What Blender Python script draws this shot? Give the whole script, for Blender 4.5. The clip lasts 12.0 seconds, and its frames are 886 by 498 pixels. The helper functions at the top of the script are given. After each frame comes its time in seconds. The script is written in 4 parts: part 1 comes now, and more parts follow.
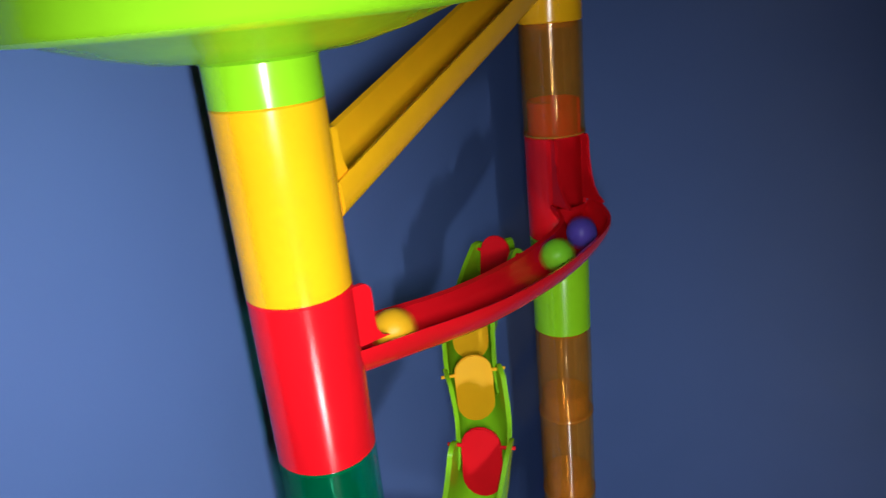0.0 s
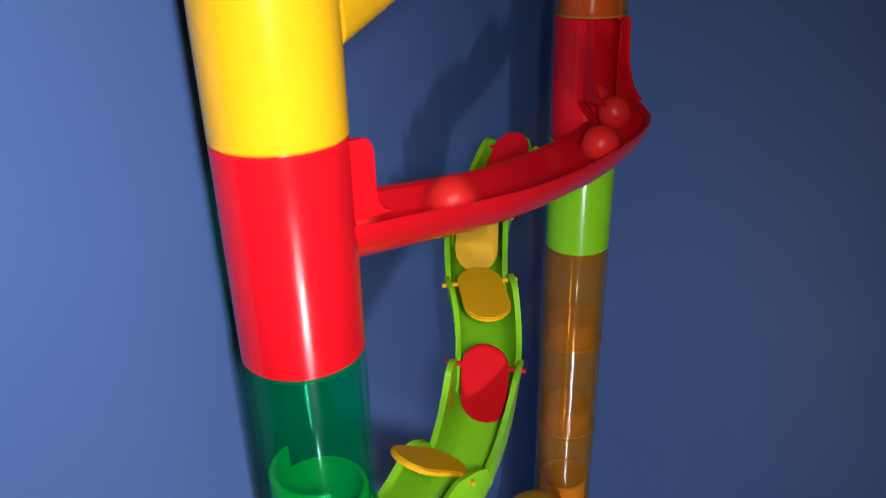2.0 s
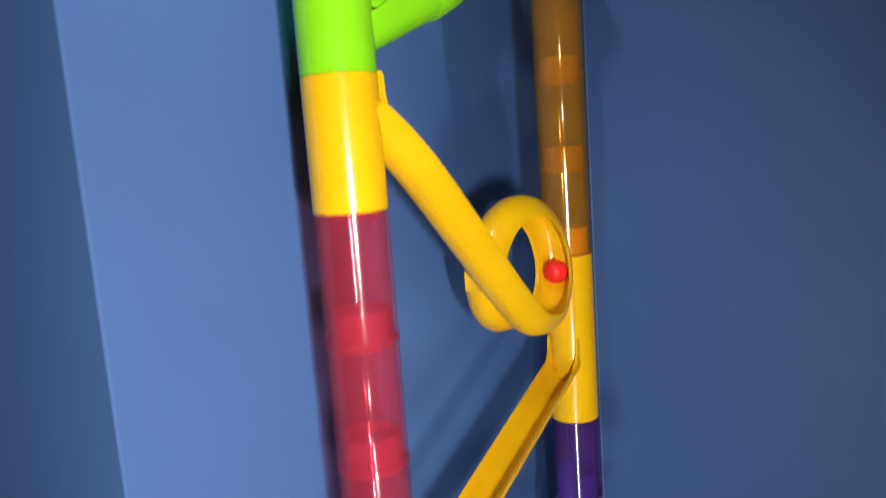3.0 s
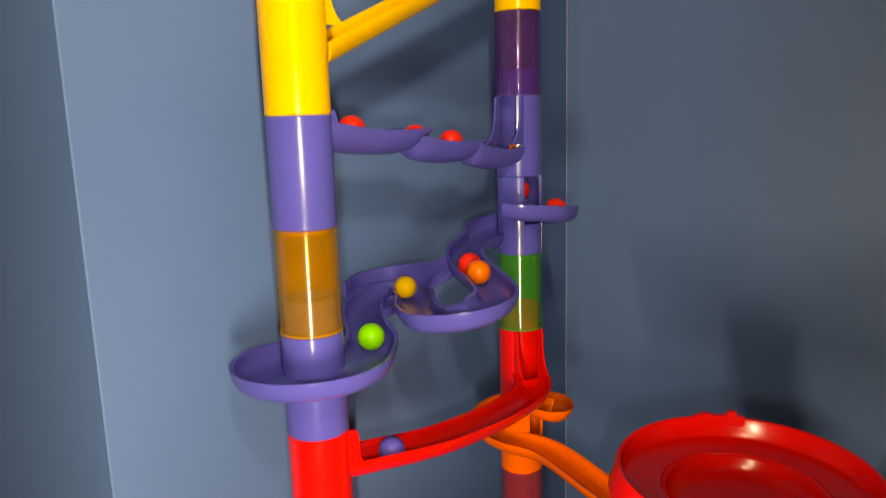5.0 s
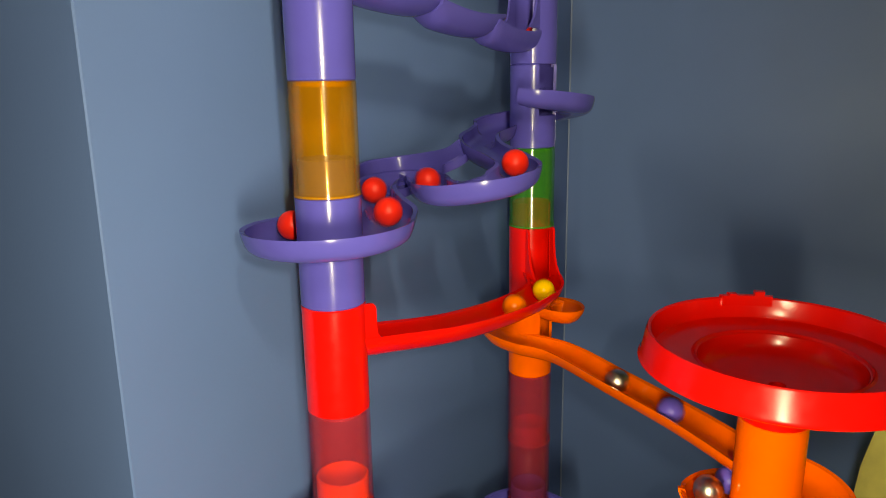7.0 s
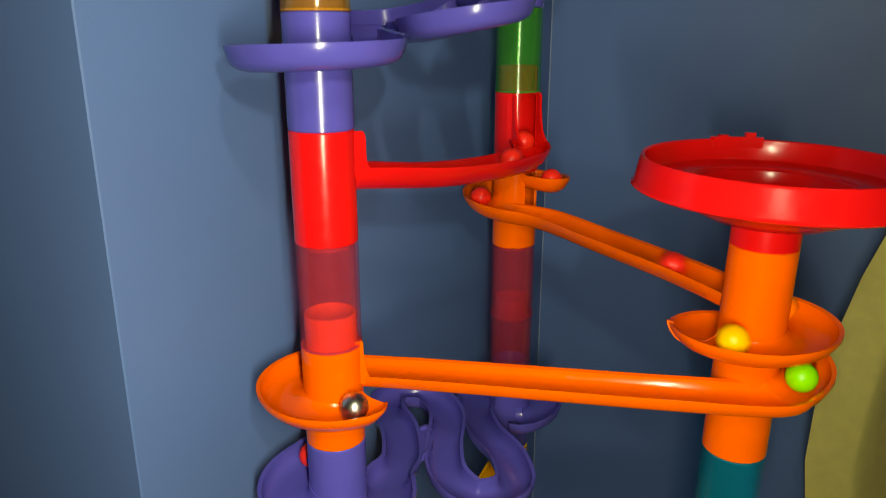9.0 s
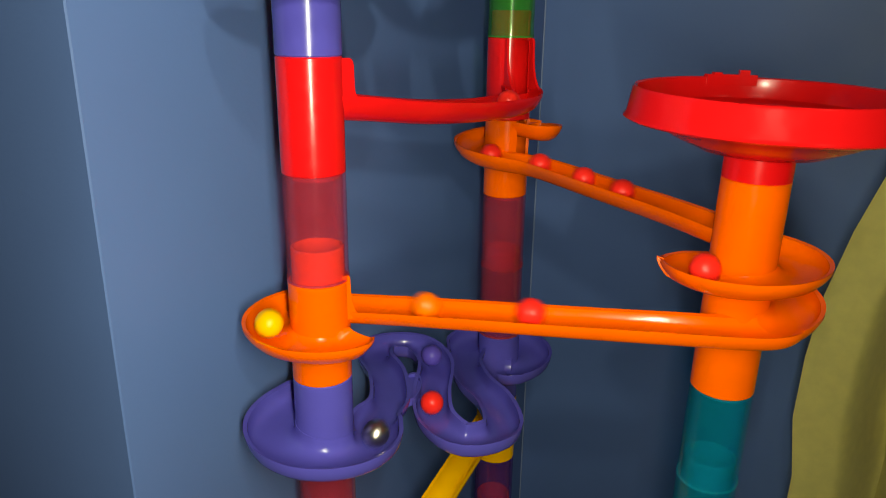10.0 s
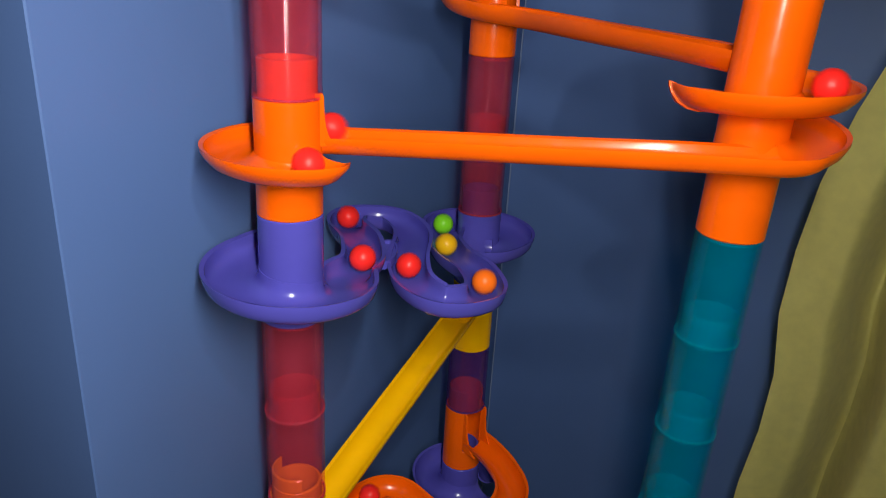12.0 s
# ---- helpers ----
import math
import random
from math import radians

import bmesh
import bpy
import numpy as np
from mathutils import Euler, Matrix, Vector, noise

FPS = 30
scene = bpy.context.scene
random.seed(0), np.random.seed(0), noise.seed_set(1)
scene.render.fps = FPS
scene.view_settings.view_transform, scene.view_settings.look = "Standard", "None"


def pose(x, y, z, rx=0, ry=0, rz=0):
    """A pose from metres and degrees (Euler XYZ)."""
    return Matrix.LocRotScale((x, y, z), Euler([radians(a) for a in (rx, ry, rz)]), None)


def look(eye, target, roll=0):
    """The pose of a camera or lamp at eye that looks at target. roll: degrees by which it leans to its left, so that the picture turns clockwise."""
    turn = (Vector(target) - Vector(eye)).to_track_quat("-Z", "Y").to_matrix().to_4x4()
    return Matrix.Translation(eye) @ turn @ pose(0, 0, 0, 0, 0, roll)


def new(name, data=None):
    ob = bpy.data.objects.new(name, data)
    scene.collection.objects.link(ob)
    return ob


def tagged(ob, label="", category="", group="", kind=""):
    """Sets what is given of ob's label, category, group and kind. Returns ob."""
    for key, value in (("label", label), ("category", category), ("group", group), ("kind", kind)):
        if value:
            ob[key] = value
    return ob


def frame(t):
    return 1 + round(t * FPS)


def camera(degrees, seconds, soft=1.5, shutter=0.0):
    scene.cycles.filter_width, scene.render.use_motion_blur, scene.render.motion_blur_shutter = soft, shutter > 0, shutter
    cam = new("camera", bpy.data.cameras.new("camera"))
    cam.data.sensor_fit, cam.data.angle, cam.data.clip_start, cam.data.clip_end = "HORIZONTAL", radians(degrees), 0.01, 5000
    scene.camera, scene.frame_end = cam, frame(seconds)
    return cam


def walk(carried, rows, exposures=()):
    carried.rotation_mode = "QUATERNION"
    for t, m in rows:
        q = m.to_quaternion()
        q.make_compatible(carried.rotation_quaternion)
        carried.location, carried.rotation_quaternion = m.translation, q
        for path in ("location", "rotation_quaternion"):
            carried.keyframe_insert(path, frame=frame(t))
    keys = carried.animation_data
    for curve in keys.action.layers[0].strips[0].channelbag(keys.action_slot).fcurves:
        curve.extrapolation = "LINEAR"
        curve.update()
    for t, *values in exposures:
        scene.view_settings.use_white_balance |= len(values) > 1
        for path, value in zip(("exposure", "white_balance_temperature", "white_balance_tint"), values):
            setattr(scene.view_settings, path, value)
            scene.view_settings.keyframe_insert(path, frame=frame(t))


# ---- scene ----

# ---- camera and its way (heights are counted from the joint under the yellow slide; the floor lies FLOOR below it) ----
FLOOR = 1.05
TURN = 62.66


def view(x, y, z, yaw, pitch, roll):
    a, b = radians(yaw), radians(pitch)
    eye = Vector((x, y, z + FLOOR))
    return look(eye, eye + Vector((-math.sin(a) * math.cos(b), math.cos(a) * math.cos(b), math.sin(b))), roll)


cam = camera(TURN, 12.0, soft=0.9, shutter=0.3)
WAY = (
    (0.0, 0.0398, -0.2180, 0.5652, -1.87, -19.70, -5.71),
    (0.5, 0.0161, -0.1971, 0.5550, -1.17, -21.40, -3.25),
    (1.0, 0.0262, -0.2002, 0.5440, -2.04, -22.43, -2.30),
    (1.5, 0.0242, -0.1829, 0.5369, -2.48, -24.08, -1.99),
    (2.0, 0.0300, -0.1738, 0.5271, -2.97, -24.58, -1.32),
    (2.5, 0.0493, -0.2293, 0.4557, -0.11, -20.33, -3.43),
    (2.8, 0.0442, -0.2825, 0.3424, 0.09, -12.16, -4.90),
    (3.0, 0.0504, -0.3252, 0.2684, 1.82, -8.40, -4.13),
    (3.3, 0.0709, -0.3788, 0.2385, 4.06, -6.54, -3.86),
    (3.5, 0.1051, -0.4173, 0.2062, 4.24, -6.59, -3.00),
    (3.7, 0.1139, -0.4297, 0.1744, 4.17, -6.88, -3.13),
    (5.3, 0.0930, -0.3715, -0.0261, 3.73, -11.98, -1.33),
    (5.5, 0.0915, -0.3727, -0.0327, 3.94, -12.67, -1.25),
    (6.0, 0.0779, -0.3679, -0.0426, 3.44, -12.74, -1.15),
    (6.5, 0.0714, -0.3668, -0.0533, 2.67, -12.92, -1.06),
    (8.5, 0.0624, -0.3751, -0.1045, -0.71, -15.52, -0.39),
    (9.0, 0.0576, -0.3765, -0.1280, -0.75, -16.89, -0.03),
    (9.5, 0.0602, -0.3755, -0.1420, -1.12, -17.79, 0.21),
    (10.0, 0.0605, -0.3800, -0.1550, -1.27, -18.19, 0.70),
    (10.5, 0.0496, -0.3771, -0.1753, -1.88, -19.28, 1.18),
    (11.0, 0.0459, -0.3674, -0.2001, -2.97, -20.72, 2.05),
    (11.5, 0.0514, -0.3610, -0.2165, -3.91, -21.36, 2.80),
    (12.0, 0.0532, -0.3613, -0.2321, -4.29, -21.46, 3.31),
)
LIGHTING = ((0.0, -0.10, 6000, 13), (0.5, -0.16, 6000, 13), (1.5, -0.03, 5800, 15), (2.0, -0.08, 5800, 14), (2.5, 0.12, 6400, -5), (3.0, 0.35, 6000, 2), (3.7, 0.50, 8000, 5), (5.3, 0.60, 11900, -4), (6.7, 0.53, 11600, -5),
            (8.5, 0.22, 9200, -9), (9.5, 0.22, 8600, -8), (10.5, 0.22, 7300, -3), (11.2, 0.28, 6300, 5), (12.0, 0.31, 6500, 5))
walk(cam, [(t, view(*row)) for t, *row in WAY], exposures=LIGHTING)

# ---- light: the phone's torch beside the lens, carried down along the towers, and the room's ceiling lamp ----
world = bpy.data.worlds.new("world")
scene.world = world
world.use_nodes = True
world.node_tree.nodes["Background"].inputs["Color"].default_value = (0.5, 0.6, 0.8, 1)
world.node_tree.nodes["Background"].inputs["Strength"].default_value = 0.003


def lamp(name, data, m):
    ob = new(name, data)
    ob.matrix_world = m
    return ob


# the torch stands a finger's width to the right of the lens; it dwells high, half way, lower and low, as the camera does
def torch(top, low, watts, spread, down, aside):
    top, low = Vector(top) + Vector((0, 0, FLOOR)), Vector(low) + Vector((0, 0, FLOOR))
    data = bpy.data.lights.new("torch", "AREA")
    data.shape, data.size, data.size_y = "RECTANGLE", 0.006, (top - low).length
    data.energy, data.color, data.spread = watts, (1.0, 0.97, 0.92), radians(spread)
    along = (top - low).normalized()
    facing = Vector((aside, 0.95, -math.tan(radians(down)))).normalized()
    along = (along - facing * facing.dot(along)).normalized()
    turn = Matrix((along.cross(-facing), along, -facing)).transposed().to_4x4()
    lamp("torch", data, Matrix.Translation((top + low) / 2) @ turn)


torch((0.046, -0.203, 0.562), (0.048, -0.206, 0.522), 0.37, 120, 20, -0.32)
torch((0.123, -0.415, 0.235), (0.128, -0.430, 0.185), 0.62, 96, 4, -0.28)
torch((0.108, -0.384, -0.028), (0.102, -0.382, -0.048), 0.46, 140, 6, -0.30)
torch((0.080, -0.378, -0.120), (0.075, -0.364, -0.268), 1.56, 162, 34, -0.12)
bulb_data = bpy.data.lights.new("ceiling_lamp", "AREA")
bulb_data.shape, bulb_data.size, bulb_data.energy, bulb_data.color = "DISK", 0.16, 0.18, (1.0, 0.93, 0.84)
lamp("ceiling_lamp", bulb_data, look((0.95, -1.30, FLOOR + 1.30), (0.0, 0.05, FLOOR - 0.1)))

# ---- materials ----


def nodes_of(name):
    mat = bpy.data.materials.new(name)
    mat.use_nodes = True
    tree = mat.node_tree
    return mat, tree, tree.nodes["Principled BSDF"]


def noise_at(tree, size, detail=3.0):
    where = tree.nodes.new("ShaderNodeTexCoord")
    n = tree.nodes.new("ShaderNodeTexNoise")
    n.inputs["Scale"].default_value, n.inputs["Detail"].default_value = size, detail
    tree.links.new(where.outputs["Object"], n.inputs["Vector"])
    return n


def ramp(tree, fac, stops):
    r = tree.nodes.new("ShaderNodeValToRGB")
    for el, (at, col) in zip(r.color_ramp.elements, stops):
        el.position, el.color = at, (*col, 1)
    tree.links.new(fac, r.inputs["Fac"])
    return r


def plastic(name, colour, rough=0.20):
    """Moulded toy plastic: even colour with faint flow marks, fine scuffs in the gloss."""
    mat, tree, b = nodes_of(name)
    flow = noise_at(tree, 35, 4)
    dark = tuple(c * 0.90 for c in colour)
    r = ramp(tree, flow.outputs["Fac"], ((0.3, dark), (0.7, colour)))
    tree.links.new(r.outputs["Color"], b.inputs["Base Color"])
    scuff = noise_at(tree, 180, 3)
    g = tree.nodes.new("ShaderNodeMapRange")
    g.inputs["From Min"].default_value, g.inputs["From Max"].default_value = 0.3, 0.75
    g.inputs["To Min"].default_value, g.inputs["To Max"].default_value = rough - 0.03, rough + 0.05
    tree.links.new(scuff.outputs["Fac"], g.inputs["Value"])
    tree.links.new(g.outputs["Result"], b.inputs["Roughness"])
    bump = tree.nodes.new("ShaderNodeBump")
    bump.inputs["Strength"].default_value, bump.inputs["Distance"].default_value = 0.008, 0.001
    tree.links.new(noise_at(tree, 90, 1).outputs["Fac"], bump.inputs["Height"])
    tree.links.new(bump.outputs["Normal"], b.inputs["Normal"])
    b.inputs["IOR"].default_value = 1.5
    b.inputs["Specular IOR Level"].default_value = 0.4
    return mat


def clear_plastic(name, tint, body, through_share=0.6, rough=0.12):
    """Tinted see-through plastic: what lies behind shows through the tint, a part of the light scatters in the wall."""
    mat, tree, b = nodes_of(name)
    b.inputs["Base Color"].default_value = (*body, 1)
    b.inputs["Roughness"].default_value = rough
    clear = tree.nodes.new("ShaderNodeBsdfTransparent")
    clear.inputs["Color"].default_value = (*tint, 1)
    mix = tree.nodes.new("ShaderNodeMixShader")
    streak = noise_at(tree, 60, 3)
    m = tree.nodes.new("ShaderNodeMapRange")
    m.inputs["To Min"].default_value, m.inputs["To Max"].default_value = through_share - 0.05, through_share + 0.05
    tree.links.new(streak.outputs["Fac"], m.inputs["Value"])
    tree.links.new(m.outputs["Result"], mix.inputs["Fac"])
    tree.links.new(b.outputs["BSDF"], mix.inputs[1])
    tree.links.new(clear.outputs["BSDF"], mix.inputs[2])
    gloss = tree.nodes.new("ShaderNodeBsdfGlossy")
    gloss.inputs["Roughness"].default_value = rough
    skin = tree.nodes.new("ShaderNodeMixShader")
    skin.inputs["Fac"].default_value = 0.045
    tree.links.new(mix.outputs["Shader"], skin.inputs[1])
    tree.links.new(gloss.outputs["BSDF"], skin.inputs[2])
    tree.links.new(skin.outputs["Shader"], tree.nodes["Material Output"].inputs["Surface"])
    return mat


def wall_paint(name, colour, rough=0.48):
    """Satin wall paint: roller stipple, faint patches."""
    mat, tree, b = nodes_of(name)
    b.inputs["Specular IOR Level"].default_value = 0.3
    patch = noise_at(tree, 5, 4)
    r = ramp(tree, patch.outputs["Fac"], ((0.3, tuple(c * 0.93 for c in colour)), (0.7, tuple(c * 1.05 for c in colour))))
    tree.links.new(r.outputs["Color"], b.inputs["Base Color"])
    g = tree.nodes.new("ShaderNodeMapRange")
    g.inputs["To Min"].default_value, g.inputs["To Max"].default_value = rough - 0.06, rough + 0.08
    tree.links.new(noise_at(tree, 18, 3).outputs["Fac"], g.inputs["Value"])
    tree.links.new(g.outputs["Result"], b.inputs["Roughness"])
    bump = tree.nodes.new("ShaderNodeBump")
    bump.inputs["Strength"].default_value, bump.inputs["Distance"].default_value = 0.12, 0.0006
    tree.links.new(noise_at(tree, 380, 4).outputs["Fac"], bump.inputs["Height"])
    tree.links.new(bump.outputs["Normal"], b.inputs["Normal"])
    return mat


def cloth(name, colour):
    mat, tree, b = nodes_of(name)
    r = ramp(tree, noise_at(tree, 90, 5).outputs["Fac"], ((0.3, tuple(c * 0.92 for c in colour)), (0.7, colour)))
    tree.links.new(r.outputs["Color"], b.inputs["Base Color"])
    b.inputs["Roughness"].default_value = 0.9
    b.inputs["Sheen Weight"].default_value = 0.15
    weave = tree.nodes.new("ShaderNodeTexWave")
    weave.inputs["Scale"].default_value = 900
    where = tree.nodes.new("ShaderNodeTexCoord")
    tree.links.new(where.outputs["Object"], weave.inputs["Vector"])
    bump = tree.nodes.new("ShaderNodeBump")
    bump.inputs["Strength"].default_value, bump.inputs["Distance"].default_value = 0.2, 0.0004
    tree.links.new(weave.outputs["Fac"], bump.inputs["Height"])
    tree.links.new(bump.outputs["Normal"], b.inputs["Normal"])
    return mat


YELLOW = plastic("yellow_plastic", (0.90, 0.47, 0.002))
RED = plastic("red_plastic", (0.74, 0.006, 0.012))
ORANGE = plastic("orange_plastic", (0.90, 0.115, 0.002))
GREEN = plastic("lime_plastic", (0.27, 0.66, 0.008))
PURPLE = plastic("violet_plastic", (0.080, 0.071, 0.41))
AMBER = clear_plastic("amber_clear_plastic", (0.98, 0.83, 0.54), (0.78, 0.40, 0.05), 0.88)
MAGENTA = clear_plastic("magenta_clear_plastic", (0.985, 0.70, 0.75), (0.76, 0.11, 0.19), 0.89)
BOTTLE = clear_plastic("bottle_green_clear_plastic", (0.50, 0.93, 0.77), (0.00, 0.31, 0.16), 0.90)
LEAF = clear_plastic("leaf_green_clear_plastic", (0.70, 0.92, 0.66), (0.10, 0.45, 0.09), 0.86)
VIOLET = clear_plastic("dark_violet_clear_plastic", (0.76, 0.60, 0.85), (0.20, 0.08, 0.34), 0.85)
TEAL = clear_plastic("teal_clear_plastic", (0.50, 0.91, 0.98), (0.00, 0.37, 0.49), 0.90)
# the collars of the tubes are thicker and let less light through
COLLAR = {
    AMBER: clear_plastic("amber_collar", (0.97, 0.78, 0.42), (0.86, 0.46, 0.07), 0.74),
    MAGENTA: clear_plastic("magenta_collar", (0.97, 0.58, 0.66), (0.86, 0.12, 0.20), 0.76),
    BOTTLE: clear_plastic("bottle_green_collar", (0.38, 0.90, 0.68), (0.00, 0.42, 0.22), 0.74),
    LEAF: clear_plastic("leaf_green_collar", (0.62, 0.90, 0.58), (0.11, 0.48, 0.10), 0.70),
    VIOLET: clear_plastic("dark_violet_collar", (0.70, 0.52, 0.80), (0.24, 0.10, 0.40), 0.74),
    TEAL: clear_plastic("teal_collar", (0.48, 0.90, 0.97), (0.00, 0.46, 0.57), 0.78),
}
BALLS = {
    "red": plastic("red_marble", (0.88, 0.022, 0.018), 0.35),
    "orange": plastic("orange_marble", (0.92, 0.16, 0.01), 0.35),
    "yellow": plastic("yellow_marble", (0.88, 0.48, 0.01), 0.35),
    "green": plastic("green_marble", (0.22, 0.68, 0.02), 0.35),
    "violet": plastic("violet_marble", (0.10, 0.07, 0.45), 0.35),
}
for ball in BALLS.values():
    ball.node_tree.nodes["Principled BSDF"].inputs["Specular IOR Level"].default_value = 0.25
steel, steel_tree, steel_b = nodes_of("steel_marble")
steel_b.inputs["Metallic"].default_value, steel_b.inputs["Roughness"].default_value = 1.0, 0.30
steel_r = ramp(steel_tree, noise_at(steel_tree, 200, 3).outputs["Fac"], ((0.3, (0.45, 0.42, 0.38)), (0.7, (0.62, 0.60, 0.56))))
steel_tree.links.new(steel_r.outputs["Color"], steel_b.inputs["Base Color"])
BALLS["steel"] = steel
BLUE = wall_paint("blue_wall_paint", (0.086, 0.152, 0.365))
CEILING = wall_paint("white_ceiling_paint", (0.75, 0.75, 0.73), 0.7)
CARPET = cloth("grey_carpet", (0.22, 0.20, 0.18))
CURTAIN = cloth("mustard_cloth", (0.95, 0.86, 0.31))

# ---- mesh tools ----


def link(bm, name, material, parent=None, label="", sharp=40):
    bmesh.ops.recalc_face_normals(bm, faces=bm.faces)
    me = bpy.data.meshes.new(name)
    bm.to_mesh(me)
    bm.free()
    me.materials.append(material)
    me.shade_smooth()
    me.set_sharp_from_angle(angle=radians(sharp))
    ob = new(name, me)
    ob.parent = parent
    return tagged(ob, label)


part = lambda name, bm, material, parent, label="": link(bm, name, material, parent, label)


def thing(name, label, category, group="marble run pieces", m=None):
    ob = new(name)
    if m is not None:
        ob.matrix_world = m
    return tagged(ob, label, category, group)


def joined(*bms):
    """One bmesh out of several closed shells."""
    first = bms[0]
    for other in bms[1:]:
        me = bpy.data.meshes.new("joint")
        other.to_mesh(me)
        other.free()
        first.from_mesh(me)
        bpy.data.meshes.remove(me)
    return first


def strip(rows, closed_row=True, caps=True):
    """A skin over equal rows of points."""
    bm = bmesh.new()
    vs = [[bm.verts.new(p) for p in row] for row in rows]
    n = len(rows[0])
    for a, b in zip(vs, vs[1:]):
        for i in range(n if closed_row else n - 1):
            j = (i + 1) % n
            bm.faces.new((a[i], a[j], b[j], b[i]))
    if caps and closed_row:
        bm.faces.new(vs[0][::-1])
        bm.faces.new(vs[-1])
    return bm


def turned(profile, centre=(0, 0), a0=0.0, a1=360.0, seg=40):
    """A closed outline of (radius, height) turned round an upright axis, all the way or from a0 to a1 degrees."""
    full = a1 - a0 >= 360
    n = seg if full else max(3, int(seg * (a1 - a0) / 360)) + 1
    rows = []
    for k in range(n):
        a = radians(a0 + (a1 - a0) * k / (seg if full else n - 1))
        rows.append([(centre[0] + r * math.cos(a), centre[1] + r * math.sin(a), z) for r, z in profile])
    bm = strip(rows, True, not full)
    if full:
        bm.verts.ensure_lookup_table()
        m = len(profile)
        last, first = (n - 1) * m, 0
        for i in range(m):
            j = (i + 1) % m
            bm.faces.new((bm.verts[last + i], bm.verts[last + j], bm.verts[first + j], bm.verts[first + i]))
    return bm


def ring_outline(outer, inner, low, high, soft=0.0007):
    return [(inner, low), (outer - soft, low), (outer, low + soft), (outer, high - soft), (outer - soft, high), (inner, high)]


def glide(points, per=10):
    """A smooth way through a few points."""
    p = np.array(points, float)
    p = np.vstack([2 * p[0] - p[1], p, 2 * p[-1] - p[-2]])
    out = []
    for i in range(1, len(p) - 2):
        for t in np.linspace(0, 1, per, endpoint=False):
            out.append(0.5 * (2 * p[i] + (p[i + 1] - p[i - 1]) * t + (2 * p[i - 1] - 5 * p[i] + 4 * p[i + 1] - p[i + 2]) * t * t
                              + (3 * p[i] - p[i - 1] - 3 * p[i + 1] + p[i + 2]) * t ** 3))
    out.append(p[-2])
    return np.array(out)


def swept(profile, way, side=None):
    """A closed outline of (across, up) carried along a way. side: a fixed sideways direction for a way that loops upright."""
    way = np.array(way, float)
    rows = []
    for i, p in enumerate(way):
        t = way[min(i + 1, len(way) - 1)] - way[max(i - 1, 0)]
        t = t / np.linalg.norm(t)
        s = np.cross(t, (0, 0, 1.0)) if side is None else np.array(side, float)
        s = s / np.linalg.norm(s)
        u = np.cross(s, t)
        u = u / np.linalg.norm(u)
        outline = profile(len(rows) / (len(way) - 1)) if callable(profile) else profile
        rows.append([tuple(p + s * a + u * b) for a, b in outline])
    return strip(rows)


def gutter(half=0.0125, top=0.003, low=-0.0105, wall=0.0016, lip=0.0006, n=9, box=1.0):
    """The outline of an open channel about a marble's centre."""
    bent = lambda k: math.copysign(abs(k) ** box, k)
    outer = [(half * bent(math.cos(a)), top + (top - low) * bent(math.sin(a))) for a in np.linspace(math.pi, 2 * math.pi, n)]
    inner = [((half - wall) * bent(math.cos(a)), top + (top - low - wall) * bent(math.sin(a))) for a in np.linspace(2 * math.pi, math.pi, n)]
    return [(-half - lip, top + 0.0008), (-half - lip, top - 0.0012)] + outer[1:-1] + [(half + lip, top - 0.0012), (half + lip, top + 0.0008)] + inner


# ---- the plan: three towers on a triangle, pieces of one height ----
A, B, C = (0.0, 0.0), (0.1214, 0.1825), (0.2289, -0.0256)
STEP, R = 0.0597, 0.017
SAG = {8: -0.0010, 9: -0.0065, 10: -0.0050, 11: -0.0022}
ZA = lambda n: FLOOR + 0.0015 + STEP * (9 - n) + SAG.get(n, 0.0)
ZB = lambda n: FLOOR + 0.0054 + STEP * (9 - n)
ZC = lambda n: FLOOR + 0.0050 + STEP * (9 - n)
TOWER = {"a": (A, ZA), "b": (B, ZB)}
LEAN_C = Vector((0.010, -0.016, 1.0)).to_track_quat("Z", "Y").to_matrix().to_4x4()
LEAN_C.translation = (C[0], C[1], FLOOR)


def socket(at, low, high, slot=None, slot_depth=0.036, r=R):
    """The upright sleeve of a solid piece: a tube, a narrower plug on top, and perhaps a slot (angles in degrees) cut down from its top."""
    if slot:
        cut = high - slot_depth
        shells = [turned(ring_outline(r - 0.00008, r - 0.0021, low + 0.0002, cut), at), turned(ring_outline(r, r - 0.0022, low, high), at, slot[1], slot[0] + 360)]
    else:
        shells = [turned(ring_outline(r, r - 0.0022, low, high), at)]
    return joined(*shells)


def plug(at, high, slot=None, notch=False, collar=0.019, r=R):
    """The narrow collar on top of a piece that the next one slips over."""
    gap = (slot[1], slot[0] + 360) if slot else (0, 360)
    low_ring = turned(ring_outline(r - 0.0024, r - 0.0040, high - 0.002, high + (0.010 if notch else collar)), at, *gap)
    if not notch:
        return low_ring
    return joined(low_ring, turned(ring_outline(r - 0.0024, r - 0.0040, high + 0.0095, high + 0.019), at, 140, 290))


def clear_tube(at, low, high, r=R):
    """A see-through tube: a flared foot that takes the plug below it, a plug of its own at the top."""
    outline = [(r - 0.0022, low), (r + 0.0002, low), (r + 0.0002, low + 0.003), (r - 0.0001, low + 0.005), (r - 0.0001, high - 0.0006), (r - 0.0007, high),
               (r - 0.0020, high), (r - 0.0019, low + 0.016), (r - 0.0022, low + 0.015)]
    return turned(outline, at)


